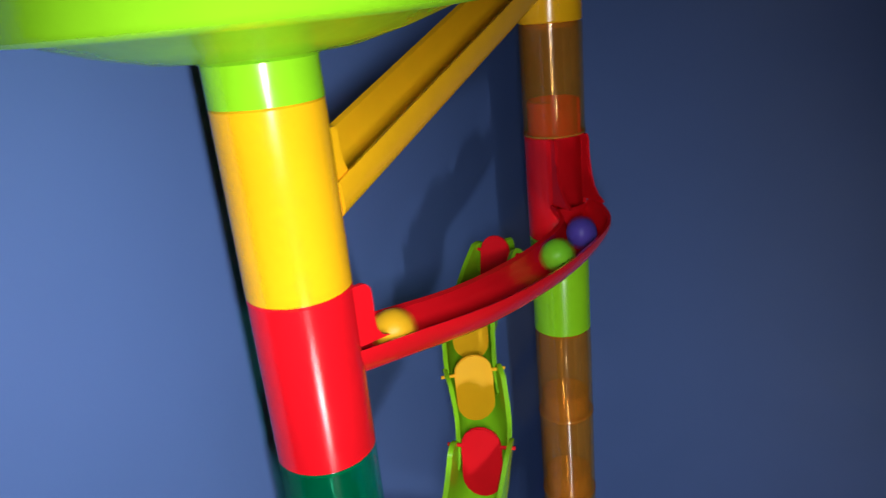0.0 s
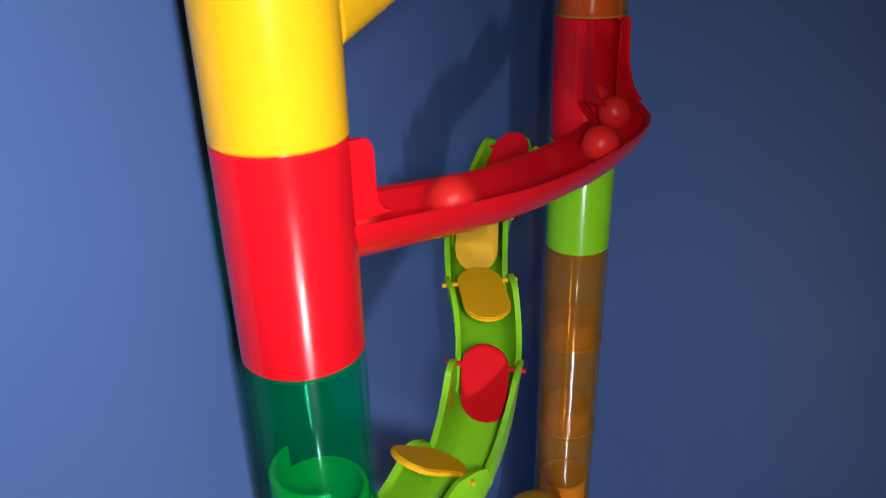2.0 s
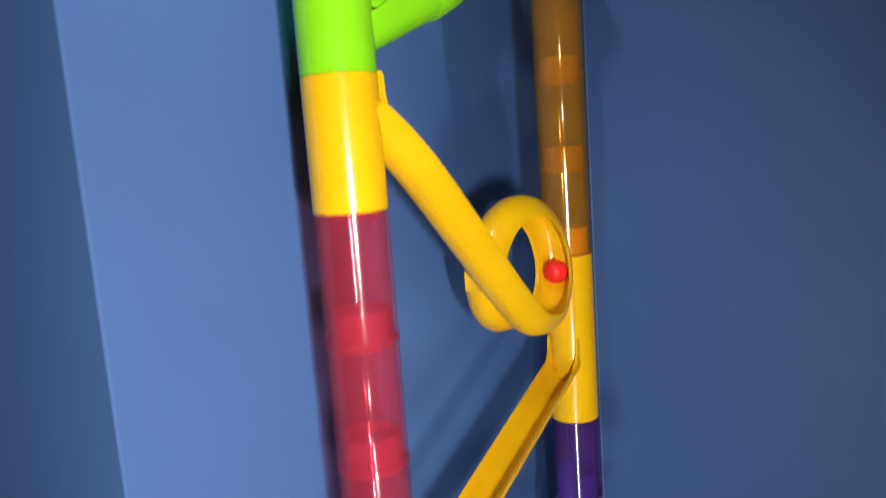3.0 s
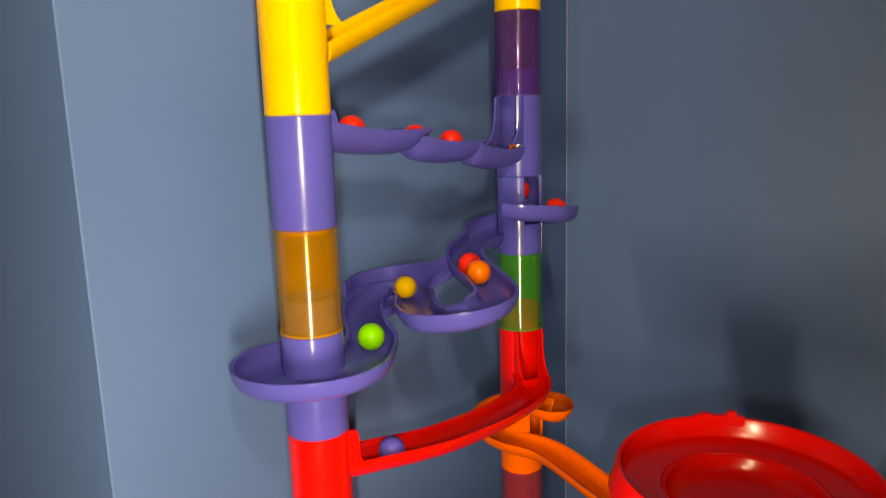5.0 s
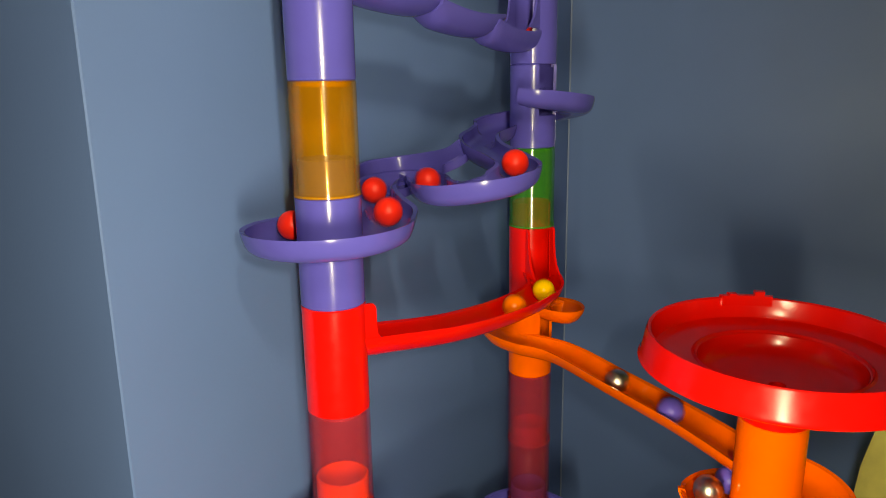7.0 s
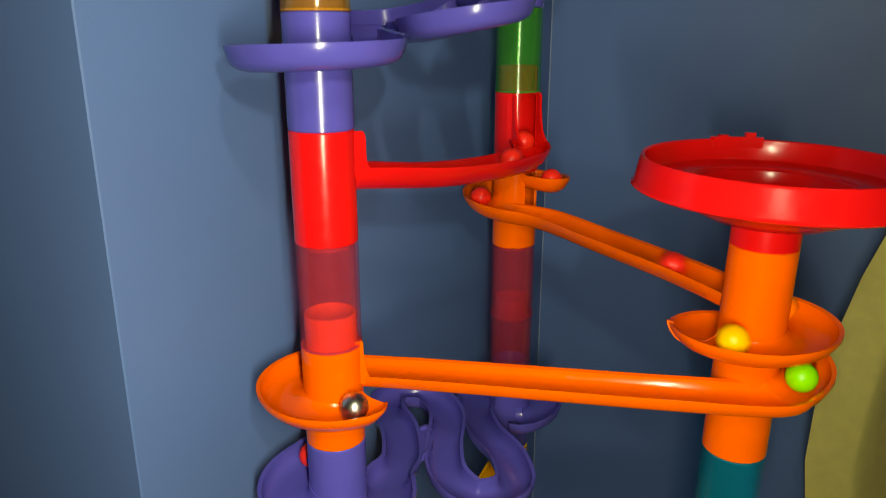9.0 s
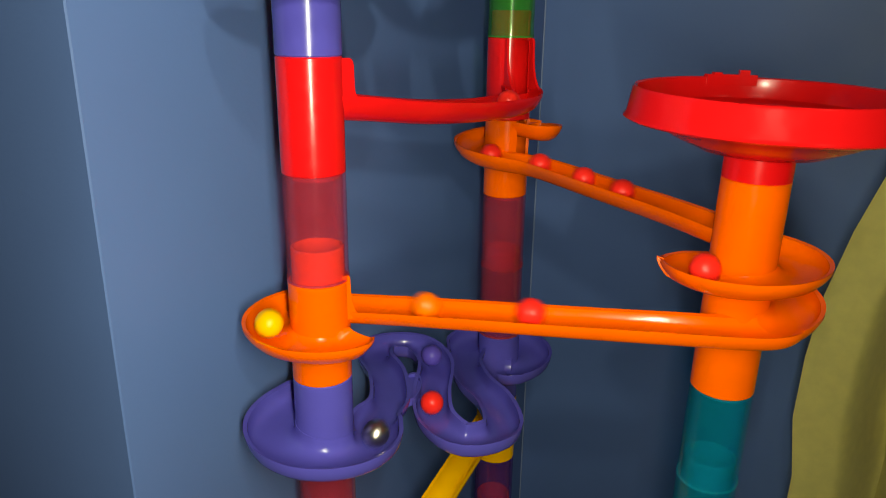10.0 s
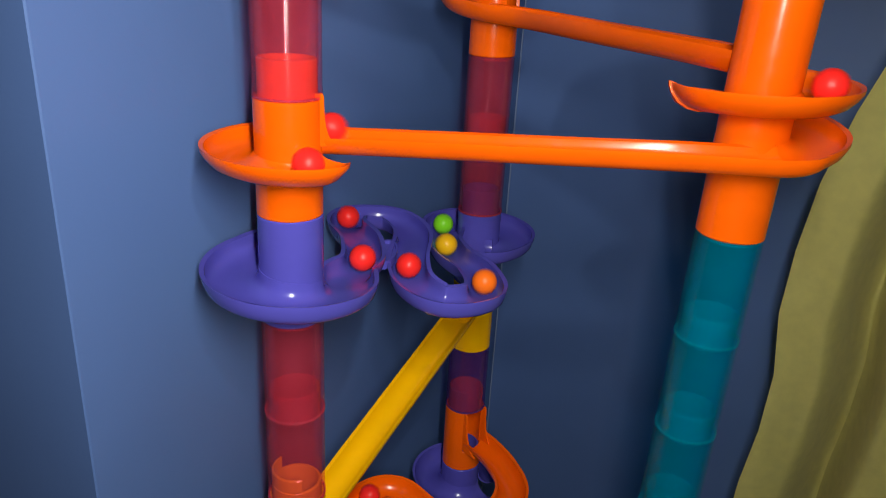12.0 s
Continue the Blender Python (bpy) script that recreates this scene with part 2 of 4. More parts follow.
# ---- the room corner ----
D1, D3 = Vector((0.5023, 0.8647, 0)), Vector((0.8647, -0.5023, 0))
CORNER = Vector((0.186, 0.447, 0))
EDGE = CORNER - D1 * 0.566
TOP = 2.4


def wall(name, start, end, out, thick=0.1, label=""):
    s, e, o = Vector(start), Vector(end), Vector(out).normalized() * thick
    bm = bmesh.new()
    base = [s, e, e + o, s + o]
    vs = [bm.verts.new((p.x, p.y, z)) for z in (0, TOP) for p in base]
    for f in ((0, 1, 2, 3), (7, 6, 5, 4), (0, 4, 5, 1), (1, 5, 6, 2), (2, 6, 7, 3), (3, 7, 4, 0)):
        bm.faces.new([vs[i] for i in f])
    ed = [x for x in bm.edges if abs(x.verts[0].co.z - x.verts[1].co.z) > 1 and (x.verts[0].co.xy - EDGE.xy).length < 1e-4]
    if ed and name == "wall_return":
        bmesh.ops.bevel(bm, geom=ed, offset=0.0008, segments=1, affect="EDGES")
    return tagged(link(bm, name, BLUE), label or "blue satin-painted plaster wall", "wall", kind="structure")


RIGHT_END = CORNER + D3 * 2.2
LEFT_END = EDGE - D3 * 1.2
wall("wall_west", EDGE + D1 * 0.1, CORNER, -D3)
wall("wall_north", CORNER - D3 * 0.1 + D1 * 0.0, RIGHT_END + D3 * 0.1, D1)
wall("wall_return", EDGE, LEFT_END - D3 * 0.1, D1)
BACK = -D1 * 2.9
wall("wall_east", RIGHT_END, RIGHT_END + BACK, D3)
wall("wall_far_west", LEFT_END, LEFT_END + D1 * 0.566 + BACK, -D3)
wall("wall_south", LEFT_END + D1 * 0.566 + BACK - D3 * 0.1, RIGHT_END + BACK + D3 * 0.1, -D1)


def slab(name, low, high, material, label, category):
    bm = bmesh.new()
    bmesh.ops.create_cube(bm, size=1)
    for v in bm.verts:
        v.co = CORNER + D1 * (v.co.x * 3.2 - 1.4) + D3 * (v.co.y * 3.8 + 0.5) + Vector((0, 0, low + (v.co.z + 0.5) * (high - low)))
    return tagged(link(bm, name, material), label, category, kind="structure")


slab("floor", -0.1, 0.0, CARPET, "grey carpet floor", "floor")
slab("ceiling", TOP, TOP + 0.1, CEILING, "plain white painted ceiling", "ceiling")

# a thin pale line down the inner corner
PALE_LINE = wall_paint("pale_line_paint", (0.19, 0.25, 0.42), 0.5)
for name, at, r in (("corner_line", CORNER + D3 * 0.0008 - D1 * 0.0008, 0.0009),):
    tagged(link(turned([(0, 0.001), (r, 0.001), (r, TOP - 0.001), (0, TOP - 0.001)], at[:2], seg=8), name, PALE_LINE), "thin pale line down the wall corner", "trim", kind="structure")

# ---- ways of the marbles, which the channels follow ----
E_AB, L_AB = np.array((0.552, 0.834)), np.array((0.834, -0.552))


def rel(points):
    return [(x, y, z + FLOOR) for x, y, z in points]


def round_way(at, radius, a0, a1, z0, z1, n):
    return [(at[0] + radius * math.cos(radians(a)), at[1] + radius * math.sin(radians(a)), z) for a, z in zip(np.linspace(a0, a1, n), np.linspace(z0, z1, n))]


def on_line(p, q, d, z, lateral=0.0):
    v = np.subtract(q, p) / np.linalg.norm(np.subtract(q, p))
    return (p[0] + v[0] * d + v[1] * lateral, p[1] + v[1] * d - v[0] * lateral, z)


def straight(p, q, d0, z0, d1, z1, n=6, lateral=0.0):
    return [on_line(p, q, d, z, lateral) for d, z in zip(np.linspace(d0, d1, n), np.linspace(z0, z1, n))]


SIDE = (0.2262, -0.0215)
LOOP_MID, LOOP_R = 0.1525, 0.034


def loop_points():
    """Down a straight chute, once round an upright loop that drifts sideways, and on into the far tower."""
    pts = [on_line(A, B, -0.001, 0.290, 0.003), on_line(A, B, 0.018, 0.274, 0.008)] + straight(A, B, 0.039, 0.252, 0.108, 0.183, 3, 0.012)
    for k, a in enumerate(np.linspace(-130, 270, 17)):
        c = math.cos(radians(a)), math.sin(radians(a))
        pts.append(on_line(A, B, LOOP_MID + LOOP_R * c[0], 0.1885 + LOOP_R * c[1], 0.012 - 0.026 * max(0, k - 2) / 14))
    pts.append(on_line(A, B, 0.180, 0.150, -0.012))
    pts.append(on_line(A, B, 0.212, 0.144, -0.004))
    return pts


RED_WAY = [(0.004, 0.004, 0.464), (0.026, 0.021, 0.461), (0.060, 0.052, 0.455), (0.090, 0.086, 0.4515), (0.112, 0.116, 0.450),
           (0.1268, 0.141, 0.4500), (0.1295, 0.156, 0.4515), (0.1270, 0.170, 0.4535), (0.1214, 0.1825, 0.4530), (0.1214, 0.1830, 0.428)]
TRAY_WAY = [(0.029, 0.022), (0.036, 0.045), (0.032, 0.085), (0.021, 0.118), (0.026, 0.142), (0.052, 0.146), (0.067, 0.118), (0.064, 0.075),
            (0.067, 0.045), (0.085, 0.026), (0.110, 0.040), (0.109, 0.078), (0.096, 0.112), (0.091, 0.145)]


BACK_TRAY_WAY = [(0.081, 0.138, -0.1025), (0.083, 0.108, -0.1065), (0.095, 0.074, -0.1100), (0.101, 0.048, -0.1135), (0.086, 0.030, -0.1175), (0.062, 0.038, -0.1225),
                 (0.050, 0.068, -0.1250), (0.046, 0.100, -0.1262), (0.037, 0.125, -0.1270), (0.023, 0.126, -0.1276), (0.015, 0.107, -0.1284), (0.014, 0.080, -0.1295),
                 (0.020, 0.052, -0.1310), (0.028, 0.026, -0.1330)]


def lower_tray():
    pts = round_way(A, 0.031, 110, 375, -0.384, -0.395, 10)
    pts += [(x, y, z) for (x, y), z in zip(TRAY_WAY, np.linspace(-0.397, -0.423, len(TRAY_WAY)))]
    return [(*A, -0.388)] + pts + round_way(B, 0.029, 195, -84, -0.425, -0.433, 10) + [(*B, -0.435)]


def upper_tray():
    return [(*B, -0.066)] + round_way(B, 0.029, -98, 195, -0.0725, -0.0990, 10) + BACK_TRAY_WAY + round_way(A, 0.029, 10, -262, -0.1345, -0.140, 10) + [(*A, -0.143)]


WAYS = {
    "slide_top": glide(rel(straight(B, A, 0.005, 0.577, 0.215, 0.5070, 6)), 6),
    "red_top": glide(rel([(x, y, z - 0.0105) for x, y, z in RED_WAY])),
    "paddles": glide(rel([(0.117, 0.185, 0.420), (0.088, 0.170, 0.413), (0.066, 0.137, 0.402), (0.058, 0.100, 0.386), (0.059, 0.066, 0.362), (0.046, 0.037, 0.342), (0.022, 0.018, 0.328), (0.001, 0.001, 0.317)])),
    "loop": glide(rel(loop_points()), 6),
    "slide_mid": glide(rel(straight(B, A, 0.006, 0.1125, 0.212, 0.0280, 6)), 6),
    "steps": glide(rel(straight(A, B, 0.008, -0.010, 0.219, -0.0355, 6)), 6),
    "tray_upper": glide(rel(upper_tray()), 5),
    "red_low": glide(rel([(x, y, z - 0.664) for x, y, z in RED_WAY])),
    "orange_bc": glide(rel([(*B, -0.235)] + round_way(B, 0.028, -30, 250, -0.238, -0.258, 9) + [(0.140, 0.141, -0.2605), (0.170, 0.092, -0.2625), (0.198, 0.044, -0.2640), (0.214, 0.012, -0.2650), (0.2280, -0.0210, -0.2660)])),
    "spiral": glide(rel([(0.226, -0.021, -0.270)] + round_way(SIDE, 0.028, 70, -190, -0.2715, -0.2795, 10) + round_way(SIDE, 0.028, -215, -330, -0.283, -0.291, 5) + round_way(SIDE, 0.028, -352, -450, -0.293, -0.303, 5)
                        + [(0.185, -0.0420, -0.304), (0.130, -0.0243, -0.308), (0.085, -0.0099, -0.3110), (0.050, 0.0013, -0.3135)] + round_way(A, 0.0285, 18, 300, -0.3150, -0.324, 10) + [(*A, -0.330)])),
    "tray_lower": glide(rel(lower_tray()), 5),
    "slide_low": glide(rel(straight(B, A, 0.004, -0.490, 0.212, -0.566, 6)), 6),
    "orange_low": glide(rel([(0.002, 0.003, -0.606), (0.022, 0.046, -0.611), (0.041, 0.088, -0.6135), (0.062, 0.096, -0.615), (0.084, 0.074, -0.6165), (0.112, 0.060, -0.618),
                             (0.141, 0.076, -0.6195), (0.154, 0.104, -0.6205), (0.149, 0.136, -0.6215), (0.136, 0.164, -0.622), (0.1214, 0.1825, -0.6225)])),
}


def clear_of_towers(way, least=0.0135):
    """The way without its two ends inside the sleeves."""
    w = WAYS[way]
    near = np.min([np.hypot(w[:, 0] - x, w[:, 1] - y) for x, y in (A, B, (0.2262, -0.0215))], axis=0)
    out = np.nonzero(near > least)[0]
    return w[out[0]:out[-1] + 1]


def slotted(name, material, tower, n, label, slot=None, modules=1, parent=None, spigot=True, slot_depth=0.036, notch=False, collar=0.019):
    at, level = TOWER[tower]
    body = part("sleeve", socket(at, level(n + modules), level(n), slot, slot_depth), material, parent)
    part("plug", plug(at, level(n), slot, notch, collar), material, body)
    return body


def tube_thing(at, low, high, material, label, m=None):
    root = thing("clear_tube", label, "marble run tube", m=m)
    part("tube_wall", clear_tube(at, low, high), material, root)
    part("plug", turned(ring_outline(R - 0.0024, R - 0.0040, high - 0.003, high + 0.015), at), COLLAR[material], root)
    # a thin lighter ring, added to draw the bright arc at the joint
    part("joint_arc_ring", turned(ring_outline(R + 0.00025, R - 0.0008, low + 0.0001, low + 0.0013, 0.0003), at), COLLAR[material], root)
    return root


# ---- the towers, from the top ----


def tube_things(tower, n, count, material, label):
    at, level = TOWER[tower]
    for k in range(count):
        tube_thing(at, level(n + k + 1), level(n + k), material, label)


def dish(name, material, at, low, label, m=None, drop=0.0):
    """A broad round dish on a short sleeve: upright outer wall, a flat shelf, a bowl that falls to the middle."""
    root = thing(name, label, "marble run dish", m=m)
    outline = [(0.0145, low), (R, low), (R, low + 0.0120), (0.019, low + 0.0130), (0.030, low + 0.0140), (0.044, low + 0.0200 - drop * 0.5), (0.057, low + 0.0268 - drop), (0.0675, low + 0.0276 - drop), (0.0690, low + 0.0286 - drop),
               (0.0676, low + 0.0302 - drop), (0.0655, low + 0.0425), (0.0646, low + 0.0437), (0.0632, low + 0.0430), (0.0618, low + 0.0345), (0.0606, low + 0.0325), (0.0585, low + 0.0318), (0.0410, low + 0.0312),
               (0.0394, low + 0.0302), (0.0382, low + 0.0255), (0.0362, low + 0.0222), (0.031, low + 0.0204), (0.022, low + 0.0190), (0.0040, low + 0.0176), (0.0040, low + 0.0150), (0.0145, low + 0.0125)]
    part("bowl", turned(outline, at, seg=80), material, root)
    for a0, a1, top in ((44, 49, 0.0475), (58, 62, 0.0460), (40, 66, 0.0450)):
        part("inlet_clip", turned(ring_outline(0.0662 + 0.0004 * (a1 - a0 < 10), 0.0620, low + 0.039, low + top), at, a0, a1, 72), material, root)
    part("shelf_rib", turned([(0.0402, low + 0.0308), (0.0411, low + 0.0319), (0.0424, low + 0.0312)], at, 0, 360, 72), material, root)
    return root


dish("funnel_dish", GREEN, A, ZA(0), "big lime green plastic funnel dish on top of the tower", drop=0.005)


def channel_part(root, name, way, material, **kw):
    return part(name, swept(gutter(**kw), clear_of_towers(way, 0.0080)), material, root)


def tab(at, angle, low, high, material, root, reach=0.010, square=False):
    """The upright fin by which a channel is joined to its sleeve."""
    a = radians(angle)
    c = np.array((math.cos(a), math.sin(a), 0))
    s = np.array((-c[1], c[0], 0))
    for side in (-1, 1):
        o = np.array((*at, 0)) + s * side * 0.0108
        row = lambda d, z: [tuple(o + c * d + s * w + np.array((0, 0, z))) for w in (-0.0009, 0.0009)]
        h = high - low
        if square:
            edge = ((1.7, 0.0), (1.25, 0.06), (1.02, 0.16), (0.94, 0.32), (0.92, 0.82), (0.84, 0.92), (0.66, 0.985), (0.45, 1.0))
        else:
            edge = ((1.5, 0.0), (1.05, 0.08), (0.66, 0.22), (0.40, 0.42), (0.27, 0.68), (0.24, 0.94), (0.12, 1.0))
        prof = [row(0.010, low)] + [row(0.0133 + reach * k, low + h * u) for k, u in edge] + [row(0.010, high)]
        part("fin", strip([[p[0] for p in prof], [p[1] for p in prof]]), material, root)


# top yellow slide
root = thing("straight_slide", "yellow plastic slide piece joining two towers", "marble run slide")
slotted("x", YELLOW, "a", 0, "", None, 1, root)
slotted("x", YELLOW, "b", -1, "", (200, 275), 1, root)
channel_part(root, "channel", "slide_top", YELLOW, half=0.0132, top=0.0022, low=-0.0125, box=0.6, n=15)
tab(A, 56.5, FLOOR + 0.508, FLOOR + 0.5285, YELLOW, root, 0.009)

tube_things("b", 0, 1, AMBER, "brown amber see-through plastic tube")


def curved_ramp(way, na, nb, material, label, out_a=36, out_b=-66):
    root = thing("curved_ramp", label, "marble run ramp")
    slotted("x", material, "a", na, "", None, 1, root, notch=True)
    slotted("x", material, "b", nb, "", (out_b - 41, out_b + 41), 1, root, slot_depth=0.0400)
    w = WAYS[way]
    far = np.hypot(w[:, 0] - B[0], w[:, 1] - B[1]) > 0.0120
    near = np.hypot(w[:, 0] - A[0], w[:, 1] - A[1]) > 0.0105
    part("channel", swept(gutter(half=0.0128, top=0.0025), w[far & near]), material, root)
    tab(A, out_a, ZA(na) - 0.022, ZA(na) - 0.0010, material, root, 0.0065, True)
    tab(B, out_b, ZB(nb) - 0.037, ZB(nb) - 0.0005, material, root, 0.010)


curved_ramp("red_top", 1, 1, RED, "glossy red plastic curved ramp piece joining two towers")
tube_things("a", 2, 1, BOTTLE, "bottle green see-through plastic tube")

# the slide with swinging paddles
pad_root = thing("paddle_slide", "lime green plastic slide with yellow and red swinging paddles", "marble run slide")
slotted("x", GREEN, "a", 3, "", None, 1, pad_root, notch=True)
slotted("x", GREEN, "b", 2, "", None, 1, pad_root, collar=0.007)
tab(A, 46, FLOOR + 0.328, ZA(3) + 0.001, GREEN, pad_root, 0.012)
PAD_RED, PAD_YELLOW = plastic("red_paddle_plastic", (0.74, 0.006, 0.012), 0.45), plastic("yellow_paddle_plastic", (0.90, 0.47, 0.002), 0.45)
for mat in (PAD_RED, PAD_YELLOW):
    mat.node_tree.nodes["Principled BSDF"].inputs["Specular IOR Level"].default_value = 0.12
PADDLE_AT = ((0.17, PAD_RED), (0.37, PAD_YELLOW), (0.505, PAD_YELLOW), (0.645, PAD_RED), (0.80, PAD_YELLOW))
PADDLES = []


def along_way(name, s):
    w = WAYS[name]
    seg = np.r_[0, np.cumsum(np.linalg.norm(np.diff(w, axis=0), axis=1))]
    return np.array([np.interp(np.clip(s, 0, 1) * seg[-1], seg, w[:, k]) for k in range(3)])


def paddle_mesh():
    """A flat plate with round ends, hung on a thin axle near its top."""
    bm = bmesh.new()
    pts = [(0.0092 * math.cos(a), 0.0 + 0.0092 * math.sin(a)) for a in np.linspace(0, math.pi, 10)] + \
          [(0.0092 * math.cos(a), -0.0150 + 0.0092 * math.sin(a)) for a in np.linspace(math.pi, 2 * math.pi, 10)]
    f = bm.faces.new([bm.verts.new((x, -0.0011, z)) for x, z in pts])
    ext = bmesh.ops.extrude_face_region(bm, geom=[f])
    for v in ext["geom"]:
        if isinstance(v, bmesh.types.BMVert):
            v.co.y += 0.0022
    bmesh.ops.bevel(bm, geom=[e for e in bm.edges if abs(e.verts[0].co.y - e.verts[1].co.y) < 1e-6], offset=0.0005, segments=2, affect="EDGES")
    return bm


for s, mat in PADDLE_AT:
    p0, p1 = along_way("paddles", s - 0.02), along_way("paddles", s + 0.02)
    d = (p1 - p0) / np.linalg.norm(p1 - p0)
    heading = math.degrees(math.atan2(d[1], d[0]))
    p = along_way("paddles", s)
    pad = part("paddle", paddle_mesh(), mat, pad_root, "red swinging paddle" if mat is PAD_RED else "yellow swinging paddle")
    axle = turned([(0.0, -0.0155), (0.0009, -0.0155), (0.0009, 0.0155), (0.0, 0.0155)], seg=8)
    bmesh.ops.rotate(axle, verts=axle.verts, matrix=Matrix.Rotation(radians(90), 3, "Y"))
    part("axle", axle, mat, pad)
    place = (p[0], p[1], p[2] + 0.0135, heading + 90)
    PADDLES.append((pad, place))

# the troughs: each starts in two round ears that carry an axle, falls away, and ends inside the next
STARTS = (0.07,) + tuple(s - 0.045 for s, mat in PADDLE_AT) + (0.985,)
for k, (s0, s1) in enumerate(zip(STARTS, STARTS[1:])):
    reach = min(0.99, s1 + (0.05 if k < 5 else 0.0))
    rise = 0.0165 if k else 0.006

    def trough(v, rise=rise, reach=reach, s0=s0, k=k):
        d = v * (reach - s0) * 0.235
        ear = math.sqrt(max(0.0, 1 - ((d - 0.0095) / 0.0105) ** 2)) if d < 0.0095 else max(0.0, 1 - ((d - 0.0095) / 0.034)) ** 1.3
        return gutter(half=0.0134 - 0.0016 * v, top=0.0035 + (rise - 0.0035) * ear, low=-0.0125 + 0.0012 * (1 - v), n=15, box=0.62)

    part("trough", swept(trough, [along_way("paddles", s0 + (reach - s0) * v) for v in np.linspace(0, 1, 26)]), GREEN, pad_root)

tube_things("b", 3, 3, AMBER, "brown amber see-through plastic tube")

# the loop
root = thing("loop_slide", "yellow plastic slide with an upright loop between two towers", "marble run loop")
slotted("x", YELLOW, "a", 4, "", None, 1, root)
slotted("x", YELLOW, "b", 6, "", None, 2, root)
side_ab = (L_AB[0], L_AB[1], 0)
part("chute", swept(gutter(half=0.0124, top=0.003, low=-0.0098), WAYS["loop"][2:], side_ab), YELLOW, root)
tab(A, 46, FLOOR + 0.272, ZA(4) + 0.001, YELLOW, root)
clip = on_line(A, B, LOOP_MID - LOOP_R - 0.010, 0.186 + FLOOR, -0.003)
bm = bmesh.new()
bmesh.ops.create_cube(bm, size=1)
for v in bm.verts:
    v.co = Vector((v.co.x * 0.005, v.co.y * 0.020, v.co.z * 0.013))
bmesh.ops.bevel(bm, geom=bm.edges[:], offset=0.0008, segments=1, affect="EDGES")
bmesh.ops.transform(bm, verts=bm.verts, matrix=pose(*clip, 0, 0, 56.5))
part("end_clip", bm, YELLOW, root)
tube_things("a", 5, 3, MAGENTA, "magenta see-through plastic tube")

# middle yellow slide
root = thing("straight_slide", "yellow plastic slide piece leading down to the near tower", "marble run slide")
slotted("x", YELLOW, "a", 8, "", None, 1, root, notch=True)
channel_part(root, "channel", "slide_mid", YELLOW, half=0.0120, top=0.0005, low=-0.0115)
tab(A, 56.5, FLOOR + 0.040, ZA(8) + 0.003, YELLOW, root)
tab(B, 236.5, FLOOR + 0.107, FLOOR + 0.127, YELLOW, root, 0.007)
tube_things("b", 8, 1, VIOLET, "dark violet see-through plastic tube")

# stepped slide: three scoops one below the other
root = thing("stepped_slide", "violet plastic slide of three overlapping scoops", "marble run slide")
slotted("x", PURPLE, "a", 9, "", None, 1, root)
slotted("x", PURPLE, "b", 9, "", (190, 262), 1, root, slot_depth=0.040)
for k, (d0, d1, z0, z1) in enumerate(((0.010, 0.098, -0.011, -0.0165), (0.086, 0.160, -0.0215, -0.0255), (0.148, 0.205, -0.0290, -0.0340))):
    w = glide(rel(straight(A, B, d0, z0, d1, z1, 5)), 6)
    belly = [(x, y, z - 0.003 * math.sin(math.pi * i / (len(w) - 1))) for i, (x, y, z) in enumerate(w)]
    stern, bow = 0.16 * (k > 0), 0.30 * (k < 2)
    ease = lambda v: min(1.0, max(0.0, v)) ** 2
    form = lambda v: gutter(half=0.0135 - 0.0020 * ease((v - 1 + bow) / 0.3), top=0.0015, low=-0.0120 + 0.0075 * ease((v - 1 + bow) / 0.3) + 0.006 * ease((stern - v) / 0.16))
    sc = swept(form, belly)
    part("scoop", sc, PURPLE, root)
tab(A, 56.5, FLOOR - 0.013, ZA(9) + 0.002, PURPLE, root)
tab(B, 236.5, FLOOR - 0.030, ZB(9) - 0.001, PURPLE, root, 0.010)
tube_things("a", 10, 1, AMBER, "amber see-through plastic tube")


def web(centre, z, rx, ry, turn, root, slope=0.0):
    """A flat plate with a low rim that ties two bends of the channel together; slope: its rise along x."""
    ct, st = math.cos(radians(turn)), math.sin(radians(turn))
    ring = [(math.cos(a), math.sin(a)) for a in np.linspace(0, 2 * math.pi, 29)[:-1]]
    rows = []
    for k, h in ((1.0, -0.0045), (1.0, 0.0010), (0.88, 0.0010), (0.86, -0.0012), (0.02, -0.0012), (0.02, -0.0045)):
        rows.append([(centre[0] + (x * rx * ct - y * ry * st) * k, centre[1] + (x * rx * st + y * ry * ct) * k, z + h + slope * (x * rx * ct - y * ry * st) * k + FLOOR) for x, y in ring])
    part("web", strip(rows), PURPLE, root)


def tray(way, na, nb, label, slots):
    root = thing("winding_tray", label, "marble run tray")
    slotted("x", PURPLE, "a", na, "", slots[0], 1, root)
    slotted("x", PURPLE, "b", nb, "", slots[1], 1, root)
    w = clear_of_towers(way, 0.0265)
    near = np.min([np.hypot(w[:, 0] - x, w[:, 1] - y) for x, y in (A, B)], axis=0)
    half = 0.0155 - 0.0025 * np.clip((near - 0.034) / 0.012, 0, 1)
    part("channel", swept(lambda v: gutter(half=half[round(v * (len(w) - 1))], top=0.0014, low=-0.0108, wall=0.0018, n=15, box=0.66), w), PURPLE, root)
    return root


